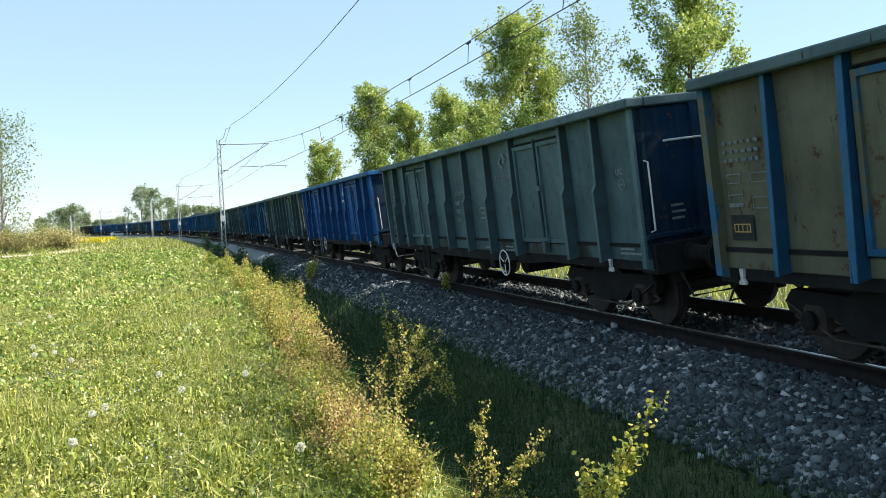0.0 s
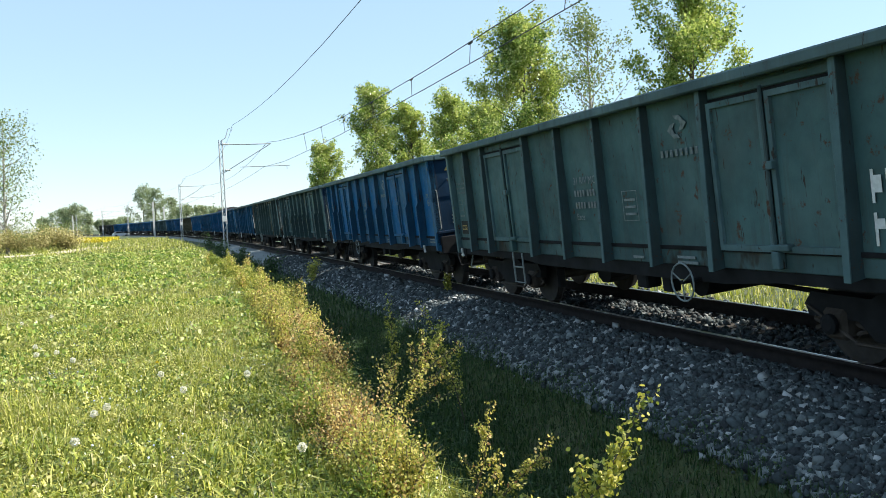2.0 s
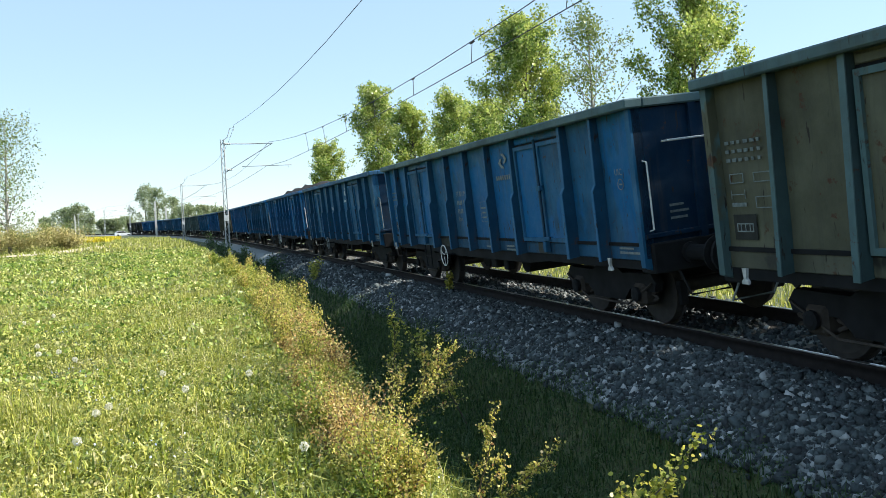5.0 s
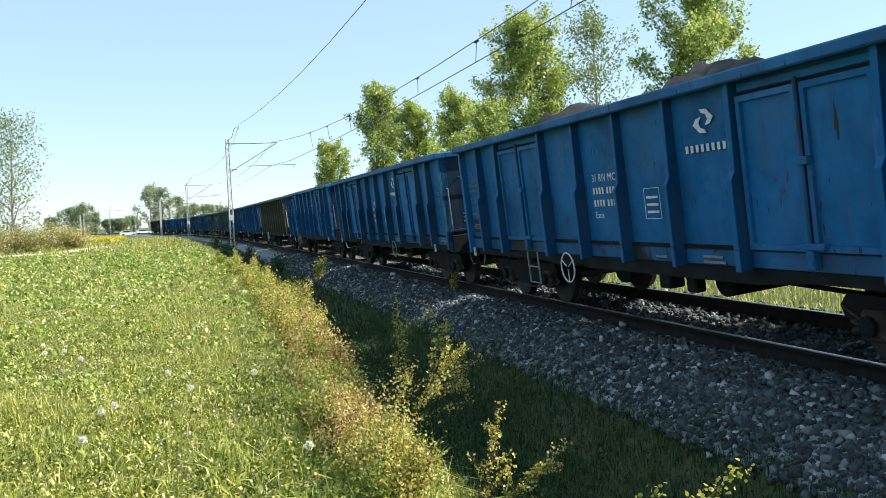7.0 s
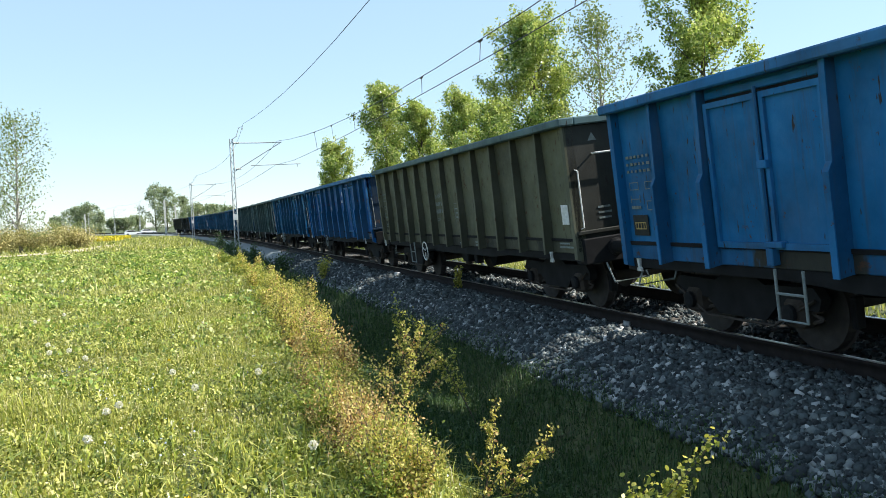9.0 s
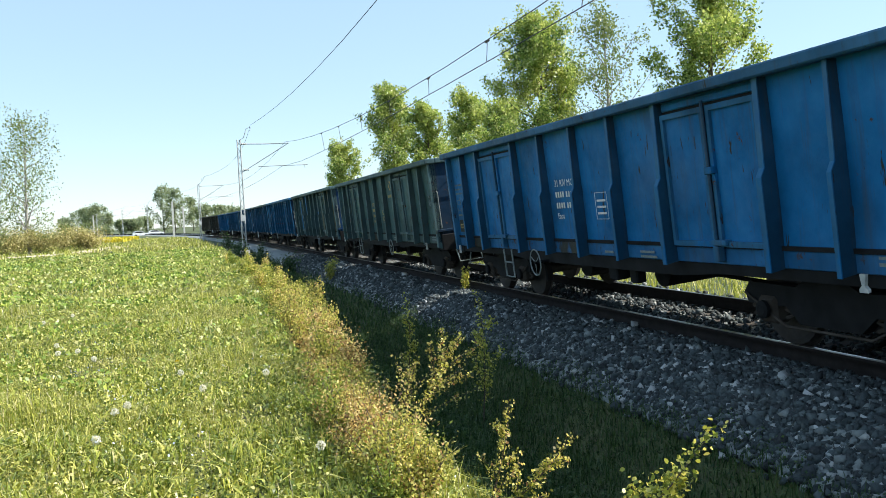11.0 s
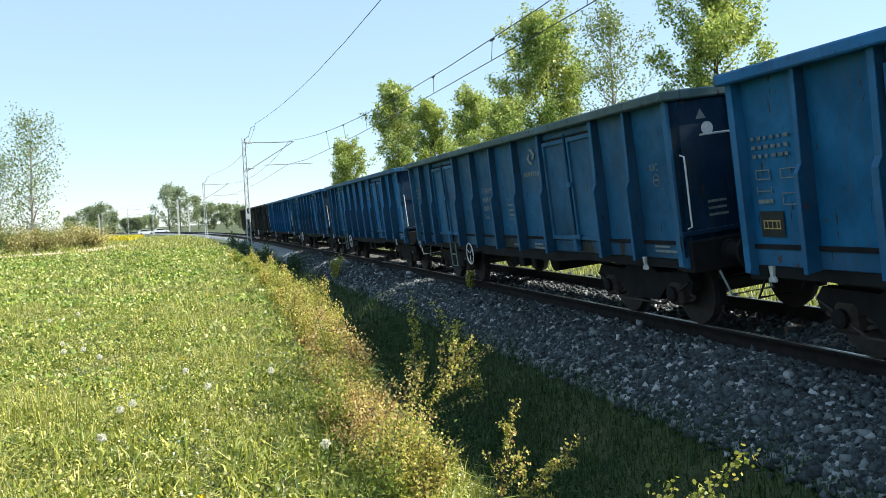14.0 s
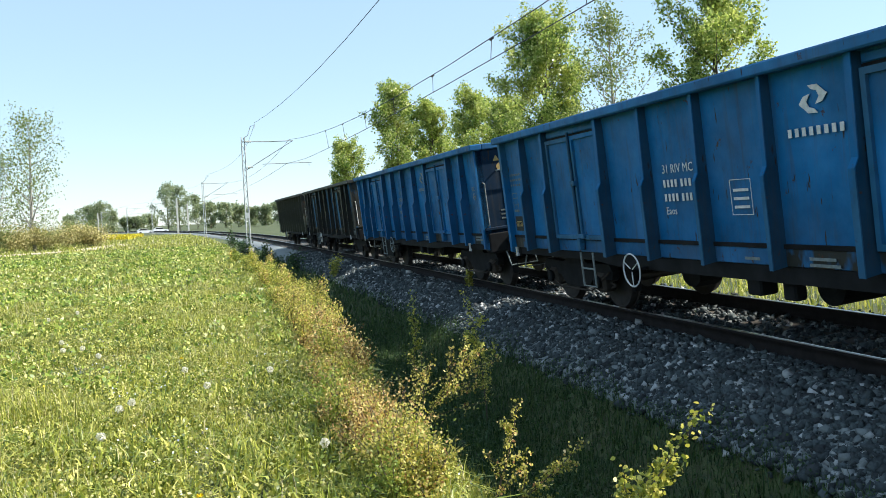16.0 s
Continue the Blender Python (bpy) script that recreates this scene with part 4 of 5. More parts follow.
# number: side, ribs, rim, end, second coat, its share, marking, style, kind of body (0 kinked ribs, 1 straight ribs, 2 no doors)
LOOKS = {
    -2: (OLIVE, GREEN, GREEN, SHADED_NAVY, None, 0, "f", 2, 1), -1: (KHAKI, PETROL, GREEN, SHADED_NAVY, None, 0, "f", 2, 1), 0: (GREEN, GREEN, GREEN, SHADED_NAVY, None, 0, "f", 3, 0),
    1: (DEEP, DEEP, BLUE, SHADED_NAVY, None, 0, "w", 0, 0), 2: (MOSS, GREEN, GREEN, DARK, None, 0, "f", 3, 1), 3: (PETROL, PETROL, GREEN, SHADED_NAVY, BLUE, 0.25, "f", 0, 0),
    4: (GREEN, GREEN, GREEN, SHADED_NAVY, OLIVE, -0.05, "f", 3, 0), 5: (OLIVE, GREEN, GREEN, DARK, None, 0, "f", 2, 1), 6: (PETROL, PETROL, GREEN, SHADED_NAVY, BLUE, 0.2, "f", 0, 0),
    7: (PETROL, PETROL, PETROL, SHADED_NAVY, None, 0, "w", 0, 0), 8: (BLUE, BLUE, BLUE, SHADED_NAVY, None, 0, "w", 0, 0), 9: (TEAL, PETROL, TEAL, SHADED_NAVY, None, 0, "w", 0, 0),
    10: (BLUE, BLUE, TEAL, SHADED_NAVY, None, 0, "w", 0, 0), 11: (OLIVE, OLIVE, GREEN, DARK, KHAKI, 0.3, "f", 2, 2), 12: (DEEP, BLUE, BLUE, SHADED_NAVY, None, 0, "w", 0, 0),
    # 15's end: its blue is darkened the same way to put the shade in
    13: (TEAL, PETROL, PETROL, SHADED_NAVY, None, 0, "w", 2, 0), 14: (MOSS, GREEN, GREEN, SHADED_NAVY, None, 0, "o", 1, 1), 15: (GREEN, GREEN, GREEN, (0.003, 0.03, 0.085), OLIVE, 0.0, "f", 3, 0),
    16: (MARINE, MARINE, TEAL, SHADED_NAVY, None, 0, "f", 0, 0), 17: (PETROL, PETROL, GREEN, SHADED_NAVY, None, 0, "f", 0, 0), 18: (TEAL, PETROL, PETROL, SHADED_NAVY, None, 0, "f", 0, 0),
    19: (TEAL, PETROL, TEAL, SHADED_NAVY, None, 0, "w", 0, 0), 20: (TEAL, BLUE, TEAL, SHADED_NAVY, None, 0, "f", 0, 0), 21: (DARK, DARK, DARK, DARK, PETROL, 0.3, "f", 2, 1), 22: (DARK, OLIVE, DARK, DARK, None, 0, "f", 2, 2),
}
COLOUR_WORD = {BLUE: "blue", DEEP: "deep cobalt blue", TEAL: "light blue", PETROL: "dull petrol blue", MARINE: "dark marine blue", GREEN: "grey-green", OLIVE: "rusty olive", MOSS: "moss green", KHAKI: "khaki green and blue", DARK: "dark brown"}
WAGONS, HEAPS = {}, {}


def coal_mesh(height, seed):
    rng = np.random.default_rng(seed)
    xs, ys = np.linspace(-1.33, 1.33, 15), np.linspace(-HALF + 0.07, HALF - 0.07, 60)
    X, Y = np.meshgrid(xs, ys)
    crown = np.clip(1 - (np.abs(X) / 1.45) ** 2, 0, 1) * np.clip((HALF - np.abs(Y)) / 1.6, 0, 1)
    Z = 2.42 + height * crown * (0.75 + 0.25 * np.sin(Y * 1.5 + seed)) + rng.normal(0, 0.035, X.shape)
    v = np.stack([X, Y, Z], -1).reshape(-1, 3)
    i = (np.arange(59)[:, None] * 15 + np.arange(14)[None]).ravel()
    return mesh_np("coal_load", v, np.stack([i, i + 1, i + 16, i + 15], 1), COAL)


def build_train():
    rng = random.Random(4)
    templates = {}
    heap = {False: coal_mesh(0.4, 1), True: coal_mesh(0.92, 2)}
    for n, (side, ribs, rim, end, other, share, mk, style, body) in LOOKS.items():
        label = "open %s steel box wagon in a moving train" % COLOUR_WORD[side]
        if body not in templates:
            w = templates[body] = thing("freight_wagon", label, "freight wagon", "wagons of the goods train")
            wagon_mesh_parts(w, kinked=body == 0, doors=body != 2)
        else:
            w = copy_thing(templates[body], Matrix())
        WAGONS[n] = (w, label)
    for n, (w, label) in WAGONS.items():
        side, ribs, rim, end, other, share, mk, style, body = LOOKS[n]
        tagged(w, label)
        worn = 0.6 if side in (OLIVE, KHAKI, DARK, MOSS) else 0.25
        p_side = paint("wagon_side_paint", side, other, share, worn, n * 3.1)
        # one rib colour twice: paler for lit edges, darker for shade on the webs
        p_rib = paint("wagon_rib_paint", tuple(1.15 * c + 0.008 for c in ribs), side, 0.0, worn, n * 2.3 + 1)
        p_web = paint("shaded_web_paint", tuple(0.62 * c + 0.004 for c in ribs), None, 0, 0.4, n * 2.9 + 2)
        p_end = p_side if end == side else paint("wagon_end_paint", end, None, 0, 0.4, n * 1.9)
        p_rim = paint("wagon_rim_paint", tuple(0.95 * c + 0.014 for c in rim), None, 0, 0.3, n * 1.3)
        p_sill = paint("wagon_sill_paint", tuple(0.8 * c + 0.01 for c in side), DARK, -0.1, 0.6, n * 4.1)
        grab = WHITE if rng.random() < 0.35 else FADED
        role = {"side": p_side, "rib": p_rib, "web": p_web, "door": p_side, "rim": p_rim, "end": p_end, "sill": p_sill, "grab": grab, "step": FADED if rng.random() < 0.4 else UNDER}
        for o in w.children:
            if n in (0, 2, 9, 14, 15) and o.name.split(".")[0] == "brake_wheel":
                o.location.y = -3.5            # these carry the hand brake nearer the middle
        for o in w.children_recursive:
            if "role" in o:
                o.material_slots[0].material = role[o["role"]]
        markings(w, style, {"w": WHITE, "f": FADED, "o": OCHRE}[mk], rng, n in (8, 11))
        if n == 15:
            # two bays and one door leaf have been repainted
            fresh = paint("fresh_blue_paint", BLUE, None, 0, 0.25, 7.7)
            y0, y1 = HALF - RIBS[4] + 0.026, HALF - RIBS[3] - 0.038
            part("repainted_sheet", boxes((-W_SHEET - 0.006, -W_SHEET - 0.002, y0, y1, 1.21, Z_TOP - 0.005)), fresh, w, "freshly repainted blue sheet")
            y0, y1 = HALF - RIBS[7] + 0.038, HALF - RIBS[6] - 0.026
            part("repainted_sheet", boxes((-W_SHEET - 0.006, -W_SHEET - 0.002, y0, y1, 1.21, 2.05)), fresh, w, "freshly repainted blue sheet")
            for o in w.children:
                if o.name.split(".")[0] == "door":
                    c = sum((v.co for v in o.data.vertices), Vector()) / len(o.data.vertices)
                    if c.x < 0 and c.y > HALF - 0.5 * (RIBS[2] + RIBS[3]):
                        o.material_slots[0].material = fresh
        if n == 2:
            scrawl = random.Random(3)
            rows = []
            for line in range(2):
                for k in range(4):
                    p, q = HALF - RIBS[8] - 0.2 - 0.16 * k, 1.62 - 0.36 * line
                    rows += [(p, p - 0.03, q, q + 0.28), (p - 0.03, p - 0.11, q + scrawl.uniform(0.05, 0.2), q + 0.23)]
            bars(w, rows, WHITE, name="sprayed_scrawl")
        HEAPS[n] = tagged(new("coal_load", heap[n == 8]), "black coal piled in the open wagon", "coal", "coal loads")
    for w, _ in WAGONS.values():
        for o in w.children_recursive:
            if "role" in o:
                del o["role"]


build_train()
scatter_stones()
grow_grass()


# -- plants --
def tree(x, y, h, r, seed, mat=None, leaves=9000, low=0.12, size=0.2, bark=None, label="", lean=(-0.04, 0.0), airy=1.0, n_limb=44):
    rng = np.random.default_rng(seed)
    mat, bark = mat or TREE_LEAF, bark or BARK
    t = thing("tree", label or "tall leafy green poplar standing beyond the railway", "tree", "trees beyond the track")
    t.location = (x, y, float(ground_z(np.array(x), np.array(y))) - 0.05)
    trunk_r = h * 0.012 + 0.03
    path = [(lean[0] * h * k * k + 0.12 * math.sin(k * 5 + seed), lean[1] * h * k * k + 0.1 * math.cos(k * 4 + seed), h * 0.96 * k) for k in np.linspace(0, 1, 8)]
    part("trunk", rod(path, [trunk_r * (1.0 - 0.93 * k) for k in np.linspace(0, 1, 8)], 7), bark, t)
    spots, weights = [], []
    P_ = np.array(path)
    for i in range(n_limb):
        k = low + (1 - low) * (i + rng.random()) / n_limb
        root = np.array([np.interp(k * h * 0.96, P_[:, 2], P_[:, j]) for j in range(3)])
        az = i * 2.4 + rng.normal(0, 0.4)
        width = r * float(np.interp(k, [0.05, 0.2, 0.42, 0.65, 0.85, 1.0], [0.75, 0.95, 1.0, 0.82, 0.5, 0.14])) * rng.uniform(0.4, 1.35)
        rise = min(rng.uniform(0.6, 1.3) * width, max(0.2, h * rng.uniform(0.9, 1.0) - root[2]))
        end = root + np.array([math.cos(az) * width, math.sin(az) * width, rise])
        mid = (root + end) / 2 + np.array([0, 0, -0.12 * width])
        part("limb", rod([root, mid, end], [trunk_r * (1 - k) * 0.5 + 0.015, 0.02, 0.008], 4), bark, t)
        out = (end - root) / np.linalg.norm(end - root)
        for j in range(6):
            f = rng.uniform(0.2, 1.0)
            d = out * 0.7 + rng.normal(0, 0.5, 3) + [0, 0, 0.35]
            d /= np.linalg.norm(d)
            spots.append((root * (1 - f) + end * f + rng.normal(0, 0.07 * r, 3), d * r * rng.uniform(0.2, 0.48)))
            weights.append(rng.uniform(0.3, 1.0))
    # leafy sprays along short twigs
    weights = np.array(weights) / sum(weights)
    pick = rng.choice(len(spots), leaves, p=weights)
    o, d = np.array([a for a, _ in spots])[pick], np.array([b for _, b in spots])[pick]
    u = rng.uniform(-0.1, 1.05, (leaves, 1))
    c = o + d * u + np.clip(rng.normal(0, 1, (leaves, 3)), -1.9, 1.9) * r * 0.1 * airy * (1.15 - 0.5 * u)
    c[:, 2] = np.maximum(c[:, 2], 0.3 + 0.2 * rng.random(leaves))
    part("crown", leaves_mesh("crown", c, size, rng, mat), None, t)
    return t


def bush(x, y, w, h, seed, mat, leaves, size, label, category="shrub", group="", name="shrub", z=None):
    """Many thin stems from one root, small leaves along their upper parts."""
    rng = np.random.default_rng(seed)
    b = thing(name, label, category, group)
    b.location = (x, y, float(ground_z(np.array(x), np.array(y))) - 0.03 if z is None else z)
    tips, n = [], 7
    for i in range(n):
        az, out = rng.uniform(0, 6.28), rng.uniform(0.2, 1.0) * w
        tip = np.array([math.cos(az) * out, math.sin(az) * out, h * rng.uniform(0.55, 1.1)])
        mid = tip * [0.4, 0.4, 0.55]
        part("stem", rod([(0, 0, 0), mid, tip], [0.004 + size * 0.04, 0.003 + size * 0.02, 0.002], 4), BARK, b)
        tips.append((mid, tip))
    k = rng.integers(0, n, leaves)
    f = rng.uniform(-0.5, 1.05, leaves)[:, None]
    m, t = np.array([a for a, _ in tips])[k], np.array([q for _, q in tips])[k]
    c = m * (1 - f) + t * f + rng.normal(0, 1, (leaves, 3)) * [w * 0.2, w * 0.2, h * 0.1]
    c[:, 2] = np.abs(c[:, 2])
    part("foliage", leaves_mesh("foliage", c, size, rng, mat, 0.1), None, b)
    return b


def sapling(base, h, seed, mat, leaves, size, label, twigs=7, spread_=0.22):
    """An upright young shoot with side twigs and leaves all along."""
    rng = np.random.default_rng(seed)
    b = thing("sapling", label, "sapling", "saplings in the ditch")
    b.location = base
    path = [(0.03 * math.sin(3 * k) * h, 0.02 * math.cos(4 * k) * h - 0.02 * h, h * k) for k in np.linspace(0, 1, 6)]
    part("stem", rod(path, [0.009 - 0.007 * k for k in np.linspace(0, 1, 6)], 5), BARK, b)
    segs = [(np.array(path[1]), np.array(path[5]))] * 2
    for i in range(twigs):
        k = 0.15 + 0.7 * i / twigs
        root = np.array([np.interp(k * h, [p[2] for p in path], [p[j] for p in path]) for j in range(3)])
        az = i * 2.4 + rng.normal(0, 0.5)
        ln = h * spread_ * (1.25 - k) * rng.uniform(0.7, 1.3)
        end = root + np.array([math.cos(az) * ln, math.sin(az) * ln, ln * rng.uniform(0.8, 1.6)])
        part("twig", rod([root, (root + end) / 2 + [0, 0, 0.02], end], [0.004, 0.003, 0.002], 4), BARK, b)
        segs.append((root, end))
    k = rng.integers(0, len(segs), leaves)
    f = rng.uniform(0.1, 1.06, leaves)[:, None]
    A, B = np.array([a for a, _ in segs])[k], np.array([q for _, q in segs])[k]
    c = A * (1 - f) + B * f + rng.normal(0, size * 0.95, (leaves, 3))
    part("foliage", leaves_mesh("foliage", c, size, rng, mat, 0.35, 0.75, True), None, b)
    return b


def plant_everything():
    # trees in a row beyond the line
    for k, (x, y, h, r, n) in enumerate(((17.9, 41.4, 12.0, 2.3, 21000), (21.4, 31.6, 13.4, 2.25, 23000), (15.1, 64.2, 11.8, 2.1, 13000), (16.7, 60.2, 10.0, 1.8, 10000),
                                         (18.2, 55.0, 9.8, 2.0, 11000), (19.0, 50.5, 8.6, 2.4, 11000), (14.4, 83.7, 9.2, 2.2, 9000))):
        tree(x, y, h, r, 20 + k, leaves=int(n * 2.0), size=0.115 + 0.0009 * y, low=0.1)
    # unseen trees, added for the shade they throw over the near ballast
    for k, (x, y, h) in enumerate(((17.6, 6.0, 13.8), (17.9, 3.2, 12.4), (18.6, 0.3, 12.8))):
        tree(x, y, h, 2.8, 50 + k, leaves=16000, size=0.3, low=0.1)
    tree(19.5, 37.2, 11.4, 1.9, 40, PALE_LEAF, 7000, size=0.14, bark=PALE_BARK, label="slender pale birch with sparse leaves beyond the railway", airy=1.25)
    tree(-14.3, 84.0, 12.2, 3.3, 41, PALE_LEAF, 4200, size=0.2, bark=PALE_BARK, label="sparse young tree standing behind the dry hedge", airy=1.0, lean=(0, 0))
    tree(-18.0, 88.0, 9.0, 2.8, 42, PALE_LEAF, 2600, size=0.2, bark=PALE_BARK, label="sparse young tree standing behind the dry hedge", airy=1.0, lean=(0, 0))
    # far trees on the horizon
    for k, (az, d, h, r) in enumerate(((-1.9, 330, 16.5, 4.6), (-1.2, 325, 15, 4.2), (-0.1, 335, 12, 4), (0.7, 300, 8, 3.6), (1.6, 295, 8, 3.4), (2.4, 300, 7, 3.2), (3.4, 310, 6, 3.4), (4.2, 300, 6.5, 3.4), (5.1, 290, 7.5, 3.6), (6.2, 290, 8, 4),
                                       (-6.5, 350, 9.5, 4), (-5.9, 345, 11, 4), (-5.3, 360, 8, 4), (-4.4, 370, 5, 3.5), (-3.7, 370, 5, 3.4), (-3.0, 380, 6, 3.4), (-7.6, 360, 6, 4))):
        a = radians(az)
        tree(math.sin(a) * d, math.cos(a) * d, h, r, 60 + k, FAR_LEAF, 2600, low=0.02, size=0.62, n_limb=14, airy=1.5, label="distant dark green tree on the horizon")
    # dry hedge on the far side of the meadow
    for k in range(15):
        f = k / 14
        x, y = -22 + 12.6 * f + 0.8 * math.sin(k * 3.1), 76 + 12 * f + 1.5 * math.sin(k * 1.7)
        bush(x, y, 2.1, (3.2 - 1.3 * f) + 0.4 * math.sin(k * 2.3), 100 + k, DRY if k % 3 else PALE_LEAF, 2200, 0.15, "dry brownish hedge shrub coming into leaf", group="hedge shrubs")
    # low shrubs along the edge of the ditch
    rng = random.Random(8)
    ys_ = [4.8, 6.3, 7.2, 8, 9.5, 12, 15, 20, 28, 38]
    for k in range(150):
        f = k / 149
        y = 5.0 + 33 * f ** 1.55 + rng.uniform(-0.2, 0.2)
        mid, half = float(np.interp(y, ys_, [1.12, 1.16, 1.12, 1.18, 1.4, 1.5, 1.6, 1.78, 2.0, 2.1])), float(np.interp(y, ys_, [0.1, 0.12, 0.18, 0.22, 0.25, 0.3, 0.36, 0.46, 0.65, 0.8]))
        x = mid + rng.uniform(-1, 1) * half
        rusty = 5.8 < y < 11.2 and rng.random() < 0.62
        w, h = (rng.uniform(0.12, 0.2), rng.uniform(0.5, 0.85)) if k % 6 == 2 and y > 8 else (rng.uniform(0.18, 0.32), rng.uniform(0.26, 0.55))
        bush(x, y, w, h, 200 + k, RUSTY_SHRUB if rusty else (SHRUB if rng.random() < 0.55 else (GREEN_SHRUB if rng.random() < 0.4 else SAPLING)), 1000 if y < 14 else 800, 0.018 + 0.0012 * y,
             "low rusty brown shrub on the ditch edge" if rusty else "low yellow-green shrub on the ditch edge", group="shrubs along the ditch")
    for k, (x, y, w, h) in enumerate(((4.2, 40.5, 0.5, 1.0), (4.6, 31.0, 0.3, 0.9), (3.6, 50.5, 0.5, 1.3), (2.9, 62.0, 0.7, 1.4), (2.4, 68.0, 0.8, 1.5), (2.9, 44.0, 0.5, 0.8), (3.4, 36.0, 0.35, 0.7), (6.05, 19.3, 0.12, 0.75), (3.3, 27.0, 0.4, 0.9), (2.9, 56.0, 0.8, 1.2))):
        bush(x, y, w, h, 300 + k, SAPLING if k in (1, 7, 8) else DITCH_GRASS, 500, 0.05 + 0.001 * y, "green bush growing beside the track", group="bushes beside the track")
    # dry weeds at the foot of the ballast
    for k, (x, y) in enumerate(((3.85, 5.3), (4.05, 5.9))):
        bush(x, y, 0.22, 0.36, 330 + k, DRY, 36, 0.02, "leafless dry weed at the foot of the ballast", "weed", "dry weeds", "dry_weed")
    # saplings that sway in the train's wind
    SWAY.append((sapling((0.93, 3.05, -0.2), 1.26, 401, SAPLING, 1900, 0.021, "yellow-green leafy sapling bending in the wind", 9, 0.13), [(t, a - 8) for t, a in SWAY_NEAR]))
    SWAY.append((sapling((1.0, 3.1, -0.22), 0.95, 402, SAPLING, 1100, 0.02, "short yellow-green sapling bending in the wind", 6, 0.2), [(t, a * 0.5 + 22) for t, a in SWAY_NEAR]))
    SWAY.append((sapling((1.66, 7.4, -0.42), 1.05, 403, SHRUB, 1150, 0.024, "leafy brown-stemmed sapling leaning over the ditch", 11, 0.34), SWAY_MID))
    SWAY.append((sapling((1.55, 7.3, -0.42), 0.75, 408, SHRUB, 520, 0.022, "leafy brown-stemmed sapling leaning over the ditch", 8, 0.34), [(t, 25 + a * 0.8) for t, a in SWAY_MID]))
    SWAY.append((sapling((1.75, 5.3, -0.42), 0.72, 404, SHRUB, 560, 0.02, "small sapling with pale brownish leaves on the ditch edge", 5, 0.2), [(t, 78 + (a - 60) * 0.2) for t, a in SWAY_MID]))
    SWAY.append((sapling((1.75, 5.2, -0.45), 0.72, 405, SHRUB, 620, 0.021, "small sapling with pale leaves on the ditch edge", 6, 0.25), [(t, 20 + a * 0.45) for t, a in SWAY_MID]))
    SWAY.append((sapling((3.32, 10.1, -1.1), 1.6, 406, SAPLING, 900, 0.032, "tall slender sapling swaying in the ditch", 6, 0.16), SWAY_TALL))
    SWAY.append((sapling((2.85, 12.2, -1.05), 1.4, 407, SAPLING, 420, 0.035, "thin upright sapling in the ditch grass", 5, 0.12), [(t, 88 + 0.12 * (a - 60)) for t, a in SWAY_MID]))
    # dandelion clocks and blossoms
    for k, (x, y) in enumerate(((-0.79, 6.71), (-0.02, 8.27), (-0.24, 9.47), (-0.66, 7.92), (0.72, 5.71), (-2.61, 16.1), (-1.78, 11.85), (-1.52, 11.68), (-2.26, 17.0), (-1.27, 11.1), (0.6, 8.8), (-1.9, 12.6), (-0.75, 7.75))):
        dandelion(x, y, 0.02 + 0.02 * math.sin(k * 2.0), True, k)
    for k, (x, y) in enumerate(((-0.09, 5.11), (-1.6, 9.4), (-0.3, 10.5))):
        dandelion(x, y, -0.02, False, 30 + k)


def dandelion(x, y, z, clock, seed):
    rng = np.random.default_rng(seed)
    g = float(ground_z(np.array(x), np.array(y)))
    d = thing("dandelion", "white dandelion seed head on a thin stalk" if clock else "yellow dandelion flower on a short stalk", "dandelion", "dandelions in the meadow")
    d.location = (x, y, g)
    h = max(z - g, 0.08)
    part("stalk", rod([(0, 0, -0.01), (0.01, 0, h * 0.5), (0, 0, h)], 0.0025, 4), WEED, d)
    if clock:
        a = rng.normal(0, 1, (130, 3))
        a /= np.linalg.norm(a, axis=1)[:, None]
        part("seed_head", leaves_mesh("seed_head", a * 0.03 * rng.uniform(0.8, 1.08, (130, 1)) + [0, 0, h], 0.016, rng, FLUFF, 0, 0.9), None, d)
    else:
        a = np.arange(0, 6.28, 0.2)
        part("blossom", leaves_mesh("blossom", np.stack([0.014 * np.cos(a), 0.014 * np.sin(a), h + 0.004 * np.sin(a * 7)], 1), 0.018, rng, YELLOW, 0, 0.6), None, d)


# lean of the saplings over time: seconds and degrees above the horizontal, towards the track
SWAY = []
SWAY_NEAR = [(0, 61), (0.5, 47), (1, 55), (1.5, 55), (2, 63), (2.5, 67), (3, 74), (3.5, 65), (4, 59), (4.8, 51), (5.6, 56), (6.5, 43), (7, 44), (7.5, 46), (8, 47), (8.5, 50), (9, 51), (9.8, 57), (10.6, 52), (11.3, 55), (12, 57), (12.6, 52),
             (13, 56), (13.3, 58), (13.6, 56), (14, 47), (14.5, 43), (15, 43), (15.3, 50), (15.5, 56), (15.8, 59), (16, 57)]
SWAY_MID = [(0, 70), (0.5, 62), (1, 75), (1.5, 78), (2, 60), (2.5, 55), (3, 55), (3.5, 55), (4, 62), (4.8, 52), (5.6, 60), (6.5, 75), (7, 50), (7.5, 62), (8, 48), (8.5, 55), (9, 75), (9.2, 60), (10.2, 55), (11.3, 60), (12, 50), (12.3, 70), (12.6, 50),
            (13, 60), (13.3, 50), (13.6, 50), (14, 55), (14.3, 65), (14.6, 70), (15, 70), (15.3, 62), (15.5, 65), (15.8, 50), (16, 48)]
